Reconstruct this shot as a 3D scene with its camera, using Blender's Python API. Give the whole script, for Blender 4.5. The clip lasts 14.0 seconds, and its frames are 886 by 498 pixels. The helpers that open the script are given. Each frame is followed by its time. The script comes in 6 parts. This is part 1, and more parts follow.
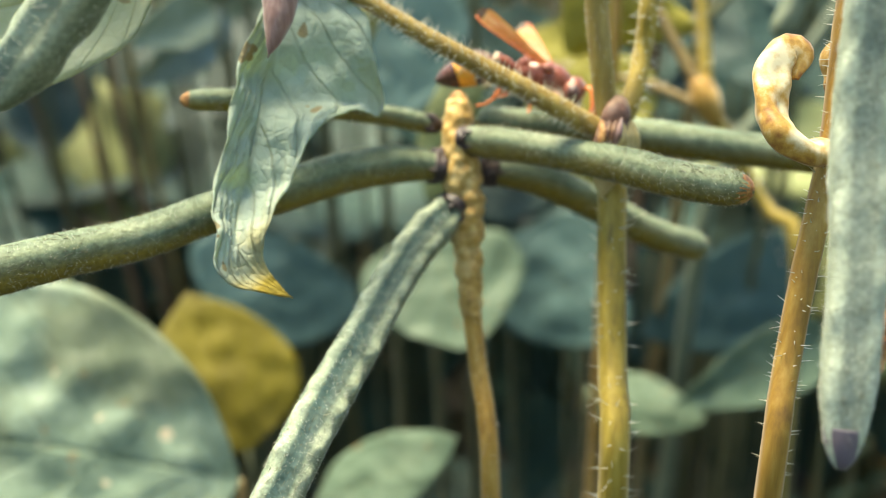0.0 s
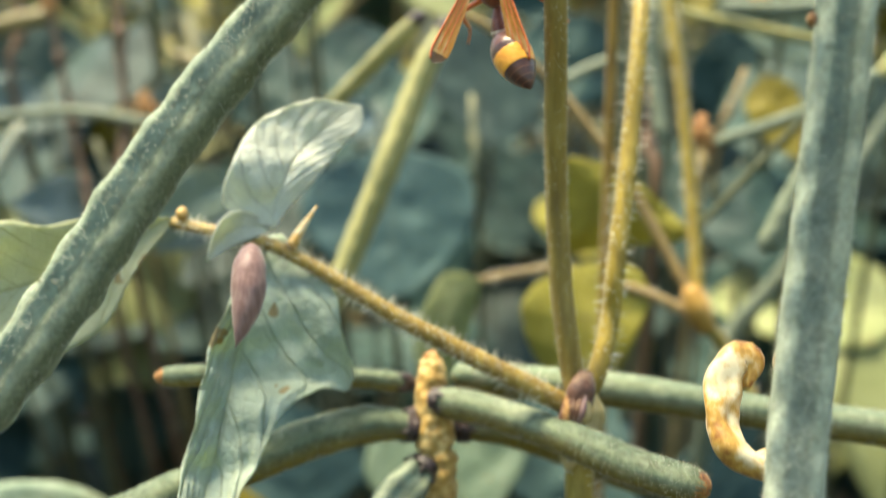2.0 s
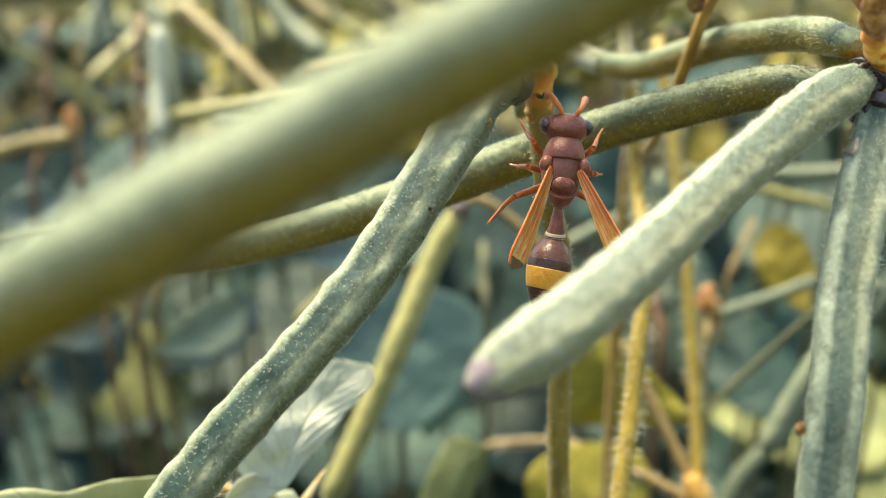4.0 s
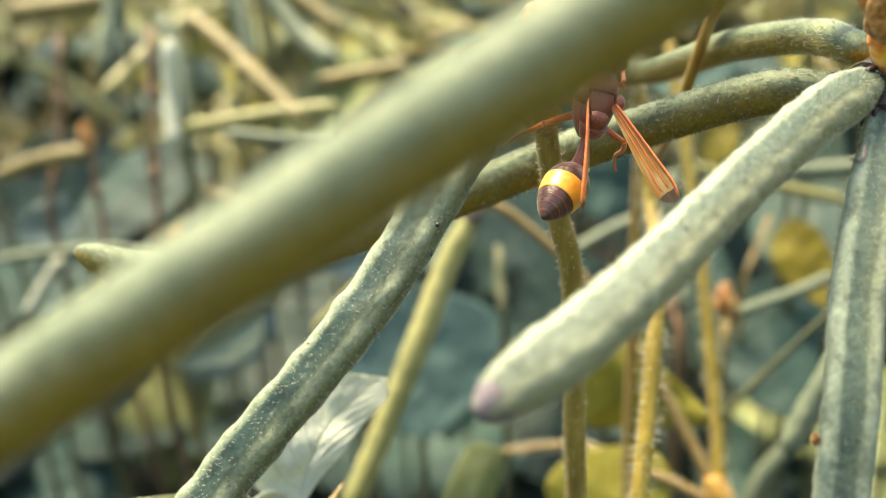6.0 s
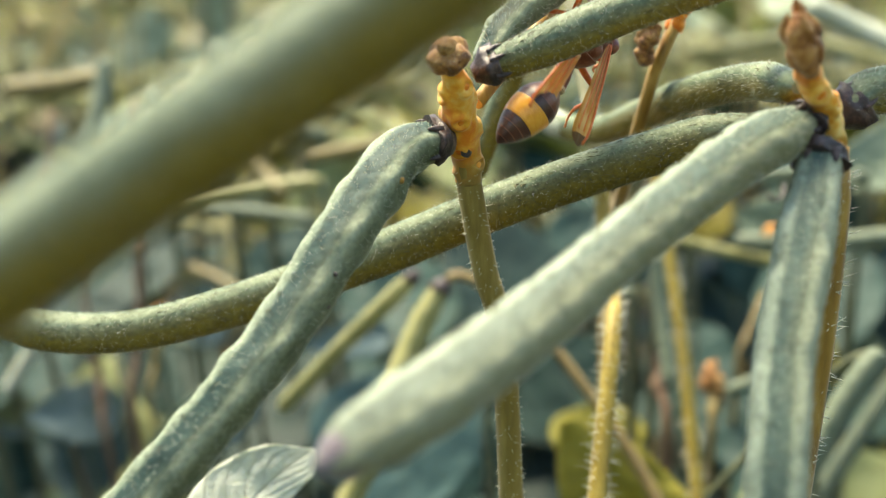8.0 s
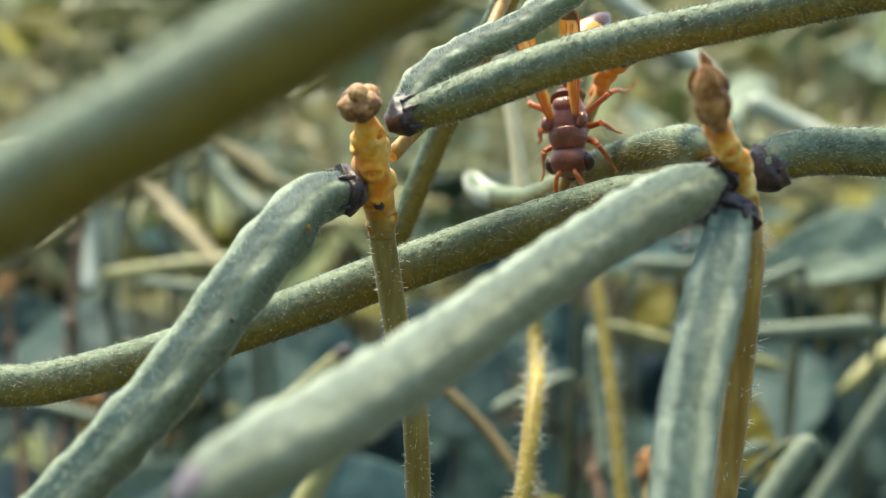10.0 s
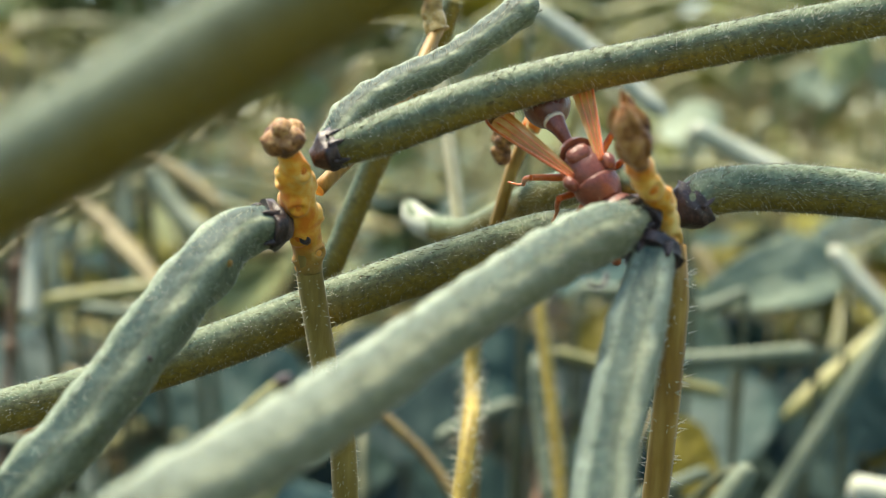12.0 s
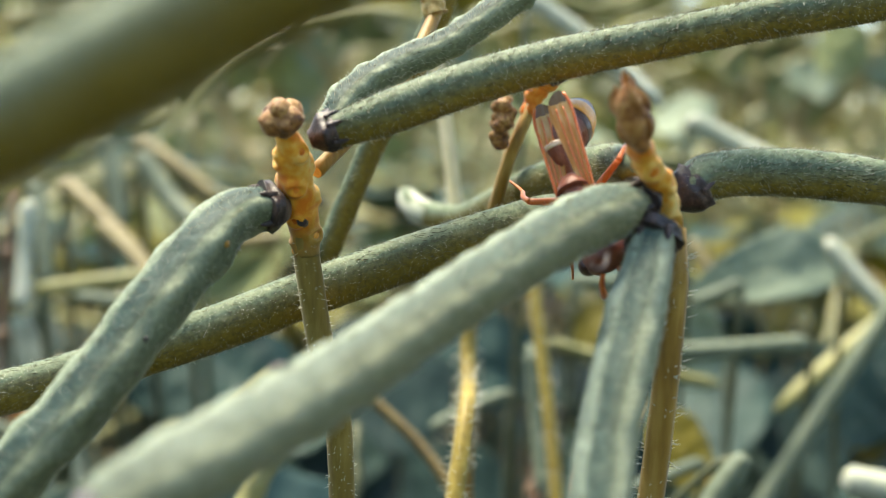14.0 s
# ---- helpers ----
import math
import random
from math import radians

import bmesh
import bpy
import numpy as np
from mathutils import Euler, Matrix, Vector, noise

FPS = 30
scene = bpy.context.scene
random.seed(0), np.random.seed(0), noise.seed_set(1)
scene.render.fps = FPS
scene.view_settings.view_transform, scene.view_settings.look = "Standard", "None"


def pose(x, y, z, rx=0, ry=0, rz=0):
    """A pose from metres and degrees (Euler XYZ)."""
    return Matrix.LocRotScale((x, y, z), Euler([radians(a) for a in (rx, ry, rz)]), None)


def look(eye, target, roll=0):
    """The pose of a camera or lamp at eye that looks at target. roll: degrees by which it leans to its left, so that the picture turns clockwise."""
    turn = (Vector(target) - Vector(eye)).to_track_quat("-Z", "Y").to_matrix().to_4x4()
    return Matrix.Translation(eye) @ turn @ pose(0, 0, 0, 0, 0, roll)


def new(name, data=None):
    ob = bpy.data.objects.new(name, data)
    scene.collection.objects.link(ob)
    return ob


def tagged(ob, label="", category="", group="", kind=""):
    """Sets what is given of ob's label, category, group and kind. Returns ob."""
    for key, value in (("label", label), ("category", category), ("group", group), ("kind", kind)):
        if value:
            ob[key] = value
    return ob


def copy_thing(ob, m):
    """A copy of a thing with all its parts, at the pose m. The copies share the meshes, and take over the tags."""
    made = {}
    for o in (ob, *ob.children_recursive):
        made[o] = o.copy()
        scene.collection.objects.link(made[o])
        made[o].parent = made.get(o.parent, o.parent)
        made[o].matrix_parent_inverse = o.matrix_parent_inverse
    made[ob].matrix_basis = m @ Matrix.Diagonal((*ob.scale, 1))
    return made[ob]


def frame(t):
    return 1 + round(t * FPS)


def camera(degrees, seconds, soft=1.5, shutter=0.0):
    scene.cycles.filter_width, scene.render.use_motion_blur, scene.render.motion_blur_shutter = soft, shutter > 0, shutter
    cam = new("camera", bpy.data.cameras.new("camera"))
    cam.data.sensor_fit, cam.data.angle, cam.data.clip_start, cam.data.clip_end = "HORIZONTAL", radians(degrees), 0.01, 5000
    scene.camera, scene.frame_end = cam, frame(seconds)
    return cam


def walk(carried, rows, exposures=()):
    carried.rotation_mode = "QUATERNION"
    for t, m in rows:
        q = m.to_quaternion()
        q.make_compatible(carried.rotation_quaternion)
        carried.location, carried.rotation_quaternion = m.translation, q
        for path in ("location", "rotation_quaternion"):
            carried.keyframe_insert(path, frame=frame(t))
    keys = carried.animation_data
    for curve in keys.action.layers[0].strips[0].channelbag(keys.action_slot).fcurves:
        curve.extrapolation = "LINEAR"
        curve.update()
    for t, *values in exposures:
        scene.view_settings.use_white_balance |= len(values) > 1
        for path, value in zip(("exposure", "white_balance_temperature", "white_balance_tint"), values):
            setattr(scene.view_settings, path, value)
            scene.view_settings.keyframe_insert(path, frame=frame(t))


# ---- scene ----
cam = camera(45, 14.0, soft=0.7, shutter=0.3)
cam.data.dof.use_dof = True
cam.data.dof.focus_distance = 0.086
cam.data.dof.aperture_fstop = 22
PATH = [
    (0.0, pose(0.00000, 0.00000, 0.40000, 68.901, 0.511, -0.538)),
    (0.5, pose(0.00359, 0.00028, 0.40148, 68.634, 0.676, 0.791)),
    (1.0, pose(0.00903, 0.00127, 0.40373, 69.080, 1.299, 2.895)),
    (1.5, pose(0.00803, 0.00144, 0.40614, 72.239, 1.049, 2.050)),
    (2.0, pose(0.00723, 0.00422, 0.41795, 73.468, 1.100, 1.482)),
    (2.5, pose(0.00890, 0.00558, 0.42870, 74.557, 0.949, 2.451)),
    (3.0, pose(0.00766, 0.00771, 0.43809, 74.730, -0.698, 2.677)),
    (5.5, pose(0.00794, 0.00724, 0.44401, 74.525, 1.172, 2.717)),
    (6.0, pose(0.00855, 0.00816, 0.44397, 74.579, 1.480, 3.129)),
    (6.5, pose(0.00882, 0.00806, 0.44408, 74.906, 1.850, 3.265)),
    (7.0, pose(0.01141, 0.00991, 0.44317, 76.056, 2.533, 4.105)),
    (9.5, pose(0.02108, 0.01617, 0.43570, 84.014, -0.411, 4.101)),
    (10.0, pose(0.02090, 0.01593, 0.43567, 84.721, -0.371, 2.683)),
    (10.5, pose(0.02038, 0.01581, 0.43620, 85.203, -0.187, 1.157)),
    (11.0, pose(0.02170, 0.01612, 0.43614, 85.846, -0.276, 0.861)),
    (11.5, pose(0.02263, 0.01676, 0.43666, 85.834, -0.514, 0.534)),
    (12.0, pose(0.02326, 0.01663, 0.43680, 85.824, -0.681, 0.446)),
    (12.5, pose(0.02295, 0.01667, 0.43657, 85.785, -0.640, 0.140)),
    (13.0, pose(0.02232, 0.01690, 0.43662, 85.500, -0.547, -0.209)),
    (13.5, pose(0.02294, 0.01678, 0.43641, 85.321, -0.686, 0.202)),
    (14.0, pose(0.02285, 0.01706, 0.43586, 85.542, -1.010, 0.084)),
]
walk(cam, PATH, [(0.0, 2.18, 7550, 4), (3.2, 2.08, 7750, 6), (6.5, 2.12, 8250, 7), (9.5, 1.72, 6650, 4), (12.0, 1.70, 6950, 6), (14.0, 1.70, 6950, 6)])

# ---- light: a bright hazy sky with a soft, veiled sun high over the crop ----
world = bpy.data.worlds.new("sky")
scene.world = world
world.use_nodes = True
wn = world.node_tree.nodes
sky = wn.new("ShaderNodeTexSky")
sky.sky_type, sky.sun_disc = "NISHITA", False
sky.sun_elevation, sky.sun_rotation = radians(65), radians(-25)
sky.air_density, sky.dust_density = 1.3, 1.0
wn["Background"].inputs[1].default_value = 0.106
world.node_tree.links.new(sky.outputs[0], wn["Background"].inputs[0])
sun = new("sun", bpy.data.lights.new("sun", "SUN"))
sun.data.energy, sun.data.angle, sun.data.color = 3.2, radians(24), (1.0, 0.92, 0.76)
sun.matrix_world = look((-0.5, 0.55, 2.4), (0, 0.1, 0.4))


# ---- materials ----
def nodes_of(name):
    m = bpy.data.materials.new(name)
    m.use_nodes = True
    nt = m.node_tree
    return m, nt, nt.nodes["Principled BSDF"]


def ramp(nt, fac, stops):
    r = nt.nodes.new("ShaderNodeValToRGB")
    while len(r.color_ramp.elements) < len(stops):
        r.color_ramp.elements.new(0.5)
    for e, (p, c) in zip(r.color_ramp.elements, stops):
        e.position, e.color = p, (*c, 1)
    nt.links.new(fac, r.inputs[0])
    return r.outputs[0]


def noise_of(nt, scale, detail=4.0, vec=None, rough=0.55):
    n = nt.nodes.new("ShaderNodeTexNoise")
    n.inputs["Scale"].default_value, n.inputs["Detail"].default_value = scale, detail
    n.inputs["Roughness"].default_value = rough
    if vec is None:
        vec = nt.nodes.new("ShaderNodeTexCoord").outputs["Object"]
    nt.links.new(vec, n.inputs["Vector"])
    return n.outputs["Fac"]


def maths(nt, op, a, b=None, c=None):
    n = nt.nodes.new("ShaderNodeMath")
    n.operation = op
    for i, v in enumerate((a, b, c)):
        if v is None:
            continue
        if isinstance(v, (int, float)):
            n.inputs[i].default_value = v
        else:
            nt.links.new(v, n.inputs[i])
    return n.outputs[0]


def mix(nt, fac, a, b, kind="MIX"):
    n = nt.nodes.new("ShaderNodeMix")
    n.data_type, n.blend_type = "RGBA", kind
    for i, v in ((0, fac), (6, a), (7, b)):
        if isinstance(v, (int, float)):
            n.inputs[i].default_value = v
        elif isinstance(v, tuple):
            n.inputs[i].default_value = (*v, 1)
        else:
            nt.links.new(v, n.inputs[i])
    return n.outputs[2]


def bump(nt, p, height, strength, dist):
    b = nt.nodes.new("ShaderNodeBump")
    b.inputs["Strength"].default_value, b.inputs["Distance"].default_value = strength, dist
    nt.links.new(height, b.inputs["Height"])
    nt.links.new(b.outputs[0], p.inputs["Normal"])


def stem_like(name, stops, scale=260, rough=0.6, sheen=0.25, grain=0.5, stretch=0.12, random_value=0.0):
    """Plant skin: two sizes of noise, drawn out along the part (UV: v runs along it)."""
    m, nt, p = nodes_of(name)
    tc = nt.nodes.new("ShaderNodeTexCoord")
    mp = nt.nodes.new("ShaderNodeMapping")
    mp.inputs["Scale"].default_value = (1, 1, stretch)
    nt.links.new(tc.outputs["Object"], mp.inputs[0])
    fine = noise_of(nt, scale * 6, 5, mp.outputs[0])
    big = noise_of(nt, scale, 3, tc.outputs["Object"])
    mixed = maths(nt, "ADD", maths(nt, "MULTIPLY", fine, grain), maths(nt, "MULTIPLY", big, 1 - grain))
    col = ramp(nt, mixed, stops)
    if random_value:
        oi = nt.nodes.new("ShaderNodeObjectInfo")
        hsv = nt.nodes.new("ShaderNodeHueSaturation")
        nt.links.new(maths(nt, "ADD", maths(nt, "MULTIPLY", oi.outputs["Random"], random_value), 1 - random_value / 2), hsv.inputs["Value"])
        nt.links.new(col, hsv.inputs["Color"])
        col = hsv.outputs[0]
    nt.links.new(col, p.inputs["Base Color"])
    p.inputs["Roughness"].default_value = rough
    p.inputs["Sheen Weight"].default_value, p.inputs["Sheen Roughness"].default_value = sheen, 0.4
    p.inputs["Subsurface Weight"].default_value = 0.08
    p.inputs["Subsurface Radius"].default_value = (0.0015, 0.0012, 0.0005)
    bump(nt, p, fine, 0.35, 0.0002)
    return m


def pod_skin(name, stops, ridge_colour, ridge_amount, underglow, groove, start=0.42, paler_end=0.0):
    """Pod skin under fine down: mottled green, a bluer groove along each seam, paler ridges beside it and an underside
    painted yellow for bounced light (UV: u runs round the pod, its seams at 0 and 0.5).
    """
    m = stem_like(name, stops, 170, 0.66, 0.5, 0.5, 1.0, 0.2)
    nt, p = m.node_tree, m.node_tree.nodes["Principled BSDF"]
    p.inputs["Sheen Roughness"].default_value = 0.22
    p.inputs["Sheen Tint"].default_value = (0.86, 0.93, 0.82, 1)
    p.inputs["Specular IOR Level"].default_value = 0.3
    col = p.inputs["Base Color"].links[0].from_socket
    sep = nt.nodes.new("ShaderNodeSeparateXYZ")
    nt.links.new(nt.nodes.new("ShaderNodeUVMap").outputs[0], sep.inputs[0])
    turn = maths(nt, "MULTIPLY", sep.outputs[0], 2 * math.pi)
    away = maths(nt, "ARCCOSINE", maths(nt, "MINIMUM", 1.0, maths(nt, "ABSOLUTE", maths(nt, "COSINE", turn))))
    blotch = noise_of(nt, 330, 4)
    fine = noise_of(nt, 1300, 4, None, 0.7)
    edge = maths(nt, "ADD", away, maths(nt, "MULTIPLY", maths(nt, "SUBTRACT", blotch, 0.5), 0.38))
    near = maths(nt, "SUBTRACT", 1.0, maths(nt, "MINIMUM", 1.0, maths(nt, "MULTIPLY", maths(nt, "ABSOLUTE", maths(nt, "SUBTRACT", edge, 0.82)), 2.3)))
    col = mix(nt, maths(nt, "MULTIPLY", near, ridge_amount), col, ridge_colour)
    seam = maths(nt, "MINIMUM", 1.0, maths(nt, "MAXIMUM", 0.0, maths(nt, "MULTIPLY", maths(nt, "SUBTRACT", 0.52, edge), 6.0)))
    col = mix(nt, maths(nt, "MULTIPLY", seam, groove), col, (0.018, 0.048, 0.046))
    # the downward side is tinted yellow-olive to imitate light from below
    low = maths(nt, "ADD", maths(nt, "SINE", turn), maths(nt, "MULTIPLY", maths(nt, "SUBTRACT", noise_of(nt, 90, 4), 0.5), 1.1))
    glow_share = maths(nt, "MULTIPLY", maths(nt, "MINIMUM", 1.0, maths(nt, "MAXIMUM", 0.0, maths(nt, "MULTIPLY_ADD", low, 1.25, start))), underglow)
    col = mix(nt, glow_share, col, (0.20, 0.142, 0.014))
    # the skin gets paler over the outer part of its length
    if paler_end:
        far = maths(nt, "MINIMUM", 1.0, maths(nt, "MAXIMUM", 0.0, maths(nt, "MULTIPLY", maths(nt, "SUBTRACT", sep.outputs[1], 0.35), 2.6)))
        col = mix(nt, maths(nt, "MULTIPLY", far, paler_end), col, (0.46, 0.49, 0.37))
    grain = maths(nt, "MULTIPLY", maths(nt, "MAXIMUM", 0.0, maths(nt, "SUBTRACT", fine, 0.5)), 0.8)
    col = mix(nt, grain, col, (0.24, 0.28, 0.19))
    speckle = maths(nt, "MULTIPLY_ADD", noise_of(nt, 2400, 3, None, 0.8), 2.4, -0.16)
    col = mix(nt, 0.75, col, mix(nt, 1.0, col, speckle, "MULTIPLY"))
    flecks = maths(nt, "MULTIPLY", maths(nt, "GREATER_THAN", noise_of(nt, 1500, 2), 0.66), 0.30)
    nt.links.new(mix(nt, flecks, col, (0.035, 0.042, 0.022)), p.inputs["Base Color"])
    bump(nt, p, maths(nt, "ADD", maths(nt, "MULTIPLY", noise_of(nt, 420, 3), 0.4), maths(nt, "MULTIPLY", noise_of(nt, 1700, 4), 0.7)), 0.4, 0.00024)
    return m


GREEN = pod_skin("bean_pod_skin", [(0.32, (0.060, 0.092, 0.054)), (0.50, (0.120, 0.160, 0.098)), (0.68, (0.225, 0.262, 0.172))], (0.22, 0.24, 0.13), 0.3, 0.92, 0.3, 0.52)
UNDERLIT = pod_skin("underlit_pod_skin", [(0.30, (0.100, 0.130, 0.085)), (0.50, (0.160, 0.198, 0.132)), (0.68, (0.25, 0.285, 0.195))], (0.24, 0.27, 0.17), 0.3, 0.97, 0.1, 0.62)
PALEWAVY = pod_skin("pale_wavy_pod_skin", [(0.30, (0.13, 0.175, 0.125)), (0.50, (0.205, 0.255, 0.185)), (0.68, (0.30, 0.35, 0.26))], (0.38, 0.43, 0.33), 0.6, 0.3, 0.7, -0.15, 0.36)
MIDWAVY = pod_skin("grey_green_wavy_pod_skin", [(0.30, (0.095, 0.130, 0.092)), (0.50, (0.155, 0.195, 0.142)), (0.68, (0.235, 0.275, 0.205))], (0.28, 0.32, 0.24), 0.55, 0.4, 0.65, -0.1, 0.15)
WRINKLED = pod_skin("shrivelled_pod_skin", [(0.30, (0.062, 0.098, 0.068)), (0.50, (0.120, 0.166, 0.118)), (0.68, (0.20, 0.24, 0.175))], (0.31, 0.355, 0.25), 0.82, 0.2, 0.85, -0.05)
OCHRE = stem_like("ochre_stalk", [(0.32, (0.17, 0.085, 0.013)), (0.5, (0.31, 0.17, 0.022)), (0.70, (0.46, 0.29, 0.065))], 200, 0.55, 0.2, 0.65)
STALK = stem_like("yellow_green_stalk", [(0.32, (0.15, 0.105, 0.012)), (0.5, (0.28, 0.20, 0.022)), (0.70, (0.44, 0.33, 0.065))], 200, 0.55, 0.2, 0.65)
BROWN = stem_like("purple_brown_stalk", [(0.28, (0.10, 0.06, 0.025)), (0.5, (0.19, 0.13, 0.04)), (0.75, (0.30, 0.22, 0.07))], 200, 0.55, 0.2, 0.65)
OLIVE = stem_like("brown_olive_stalk", [(0.28, (0.14, 0.092, 0.018)), (0.5, (0.25, 0.175, 0.032)), (0.75, (0.40, 0.30, 0.085))], 200, 0.55, 0.2, 0.65)
LEAFSTALK = stem_like("olive_gold_leaf_stalk", [(0.30, (0.15, 0.09, 0.018)), (0.5, (0.27, 0.175, 0.03)), (0.72, (0.42, 0.31, 0.075))], 200, 0.55, 0.2, 0.65)
STRAWSTEM = stem_like("pale_straw_stalk", [(0.28, (0.40, 0.33, 0.17)), (0.5, (0.56, 0.49, 0.28)), (0.75, (0.70, 0.63, 0.42))], 220, 0.55, 0.15, 0.6)
GOLD = stem_like("straw_gold_stalk", [(0.32, (0.20, 0.10, 0.016)), (0.5, (0.38, 0.21, 0.034)), (0.70, (0.56, 0.37, 0.10))], 220, 0.55, 0.2, 0.6)
NODE = stem_like("yellow_node_flesh", [(0.34, (0.62, 0.13, 0.008)), (0.47, (0.80, 0.24, 0.015)), (0.64, (0.88, 0.45, 0.08))], 320, 0.5, 0.2, 0.4, 1.0)
CREAM = stem_like("creamy_node_flesh", [(0.40, (0.76, 0.22, 0.010)), (0.50, (0.86, 0.40, 0.035)), (0.64, (0.90, 0.66, 0.22))], 300, 0.5, 0.2, 0.3, 1.0)
def fade_to_stalk(m, colour):
    """The lowest part of a node takes its stalk's colour (UV: v runs up the node)."""
    nt, p = m.node_tree, m.node_tree.nodes["Principled BSDF"]
    sep = nt.nodes.new("ShaderNodeSeparateXYZ")
    nt.links.new(nt.nodes.new("ShaderNodeUVMap").outputs[0], sep.inputs[0])
    high = maths(nt, "MULTIPLY", maths(nt, "ADD", sep.outputs[1], maths(nt, "MULTIPLY", maths(nt, "SUBTRACT", noise_of(nt, 500, 3), 0.5), 0.25)), 2.9)
    nt.links.new(mix(nt, maths(nt, "MINIMUM", 1.0, maths(nt, "MAXIMUM", 0.0, high)), colour, p.inputs["Base Color"].links[0].from_socket), p.inputs["Base Color"])


fade_to_stalk(CREAM, (0.22, 0.15, 0.03))
PALENODE = stem_like("pale_node_flesh", [(0.34, (0.20, 0.10, 0.02)), (0.48, (0.46, 0.28, 0.07)), (0.66, (0.66, 0.50, 0.22))], 300, 0.5, 0.15, 0.5, 1.0)
HUSK = stem_like("dry_brown_husk", [(0.36, (0.10, 0.028, 0.010)), (0.5, (0.40, 0.17, 0.04)), (0.66, (0.60, 0.36, 0.13))], 420, 0.6, 0.15, 0.5, 1.0)
DARKBUD = stem_like("dark_brown_bud", [(0.36, (0.06, 0.020, 0.008)), (0.5, (0.28, 0.12, 0.03)), (0.64, (0.58, 0.34, 0.12))], 520, 0.6, 0.15, 0.5, 1.0)
CALYX = stem_like("black_brown_calyx", [(0.34, (0.010, 0.007, 0.007)), (0.52, (0.034, 0.020, 0.020)), (0.7, (0.12, 0.070, 0.055))], 700, 0.45, 0.1, 0.5, 1.0)
DRYPETAL = stem_like("shrivelled_yellow_flower", [(0.38, (0.24, 0.08, 0.012)), (0.49, (0.55, 0.31, 0.06)), (0.62, (0.80, 0.68, 0.42))], 190, 0.5, 0.2, 0.35, 1.0)
ORANGEPETAL = stem_like("orange_petal", [(0.3, (0.55, 0.18, 0.02)), (0.5, (0.75, 0.32, 0.06)), (0.7, (0.85, 0.55, 0.25))], 300, 0.5, 0.2, 0.4, 1.0)
HAIR = stem_like("pale_plant_hair", [(0.3, (0.70, 0.69, 0.58)), (0.7, (0.86, 0.85, 0.76))], 300, 0.5, 0.0)


def let_light_through(m, share):
    """Mixes light that shines through into a material of thin fibres."""
    nt, p = m.node_tree, m.node_tree.nodes["Principled BSDF"]
    tr, ms = nt.nodes.new("ShaderNodeBsdfTranslucent"), nt.nodes.new("ShaderNodeMixShader")
    nt.links.new(p.inputs["Base Color"].links[0].from_socket, tr.inputs[0])
    ms.inputs[0].default_value = share
    nt.links.new(p.outputs[0], ms.inputs[1])
    nt.links.new(tr.outputs[0], ms.inputs[2])
    nt.links.new(ms.outputs[0], nt.nodes["Material Output"].inputs[0])


let_light_through(HAIR, 0.55)
MAUVE = stem_like("grey_mauve_tip", [(0.3, (0.075, 0.06, 0.078)), (0.5, (0.13, 0.105, 0.125)), (0.72, (0.23, 0.19, 0.21))], 160, 0.55, 0.3, 0.4)
BARK = stem_like("dark_brown_sheath", [(0.36, (0.04, 0.015, 0.010)), (0.52, (0.13, 0.055, 0.03)), (0.68, (0.42, 0.26, 0.14))], 380, 0.6, 0.15, 0.4, 1.0)
DARKHAIR = stem_like("dark_plant_hair", [(0.3, (0.05, 0.05, 0.025)), (0.7, (0.12, 0.11, 0.05))], 300, 0.6, 0.0)
PURPLE = stem_like("mauve_brown_chrysalis", [(0.34, (0.13, 0.062, 0.052)), (0.5, (0.24, 0.135, 0.115)), (0.68, (0.38, 0.26, 0.22))], 330, 0.5, 0.35, 0.5)
FARPOD = stem_like("far_pod_skin", [(0.30, (0.14, 0.145, 0.05)), (0.50, (0.25, 0.24, 0.08)), (0.72, (0.38, 0.35, 0.14))], 150, 0.5, 0.3, 0.5, 0.12, 0.5)
GREYPOD = stem_like("grey_green_pod_skin", [(0.30, (0.075, 0.10, 0.06)), (0.50, (0.12, 0.15, 0.095)), (0.72, (0.19, 0.215, 0.14))], 150, 0.65, 0.1)
YELLOWPOD = stem_like("ochre_pod_skin", [(0.30, (0.11, 0.085, 0.025)), (0.50, (0.18, 0.14, 0.045)), (0.72, (0.28, 0.23, 0.08))], 150, 0.5, 0.2)
PALEPOD = stem_like("pale_pod_skin", [(0.30, (0.28, 0.31, 0.22)), (0.50, (0.40, 0.42, 0.31)), (0.72, (0.54, 0.54, 0.42))], 150, 0.5, 0.3)
# darker copy of the stalk colour, with the shade low in the crop painted in
SHADESTEM = stem_like("shade_dark_stalk", [(0.28, (0.04, 0.05, 0.025)), (0.5, (0.08, 0.09, 0.04)), (0.75, (0.14, 0.14, 0.06))], 120, 0.6, 0.1)
REDSTEM = stem_like("red_brown_dry_stalk", [(0.28, (0.07, 0.035, 0.018)), (0.5, (0.14, 0.075, 0.035)), (0.75, (0.26, 0.16, 0.07))], 140, 0.6, 0.2)
FARSTEM = stem_like("far_stalk", [(0.28, (0.13, 0.09, 0.025)), (0.5, (0.24, 0.17, 0.05)), (0.75, (0.44, 0.34, 0.12))], 120, 0.6, 0.2, 0.5, 0.12, 0.7)


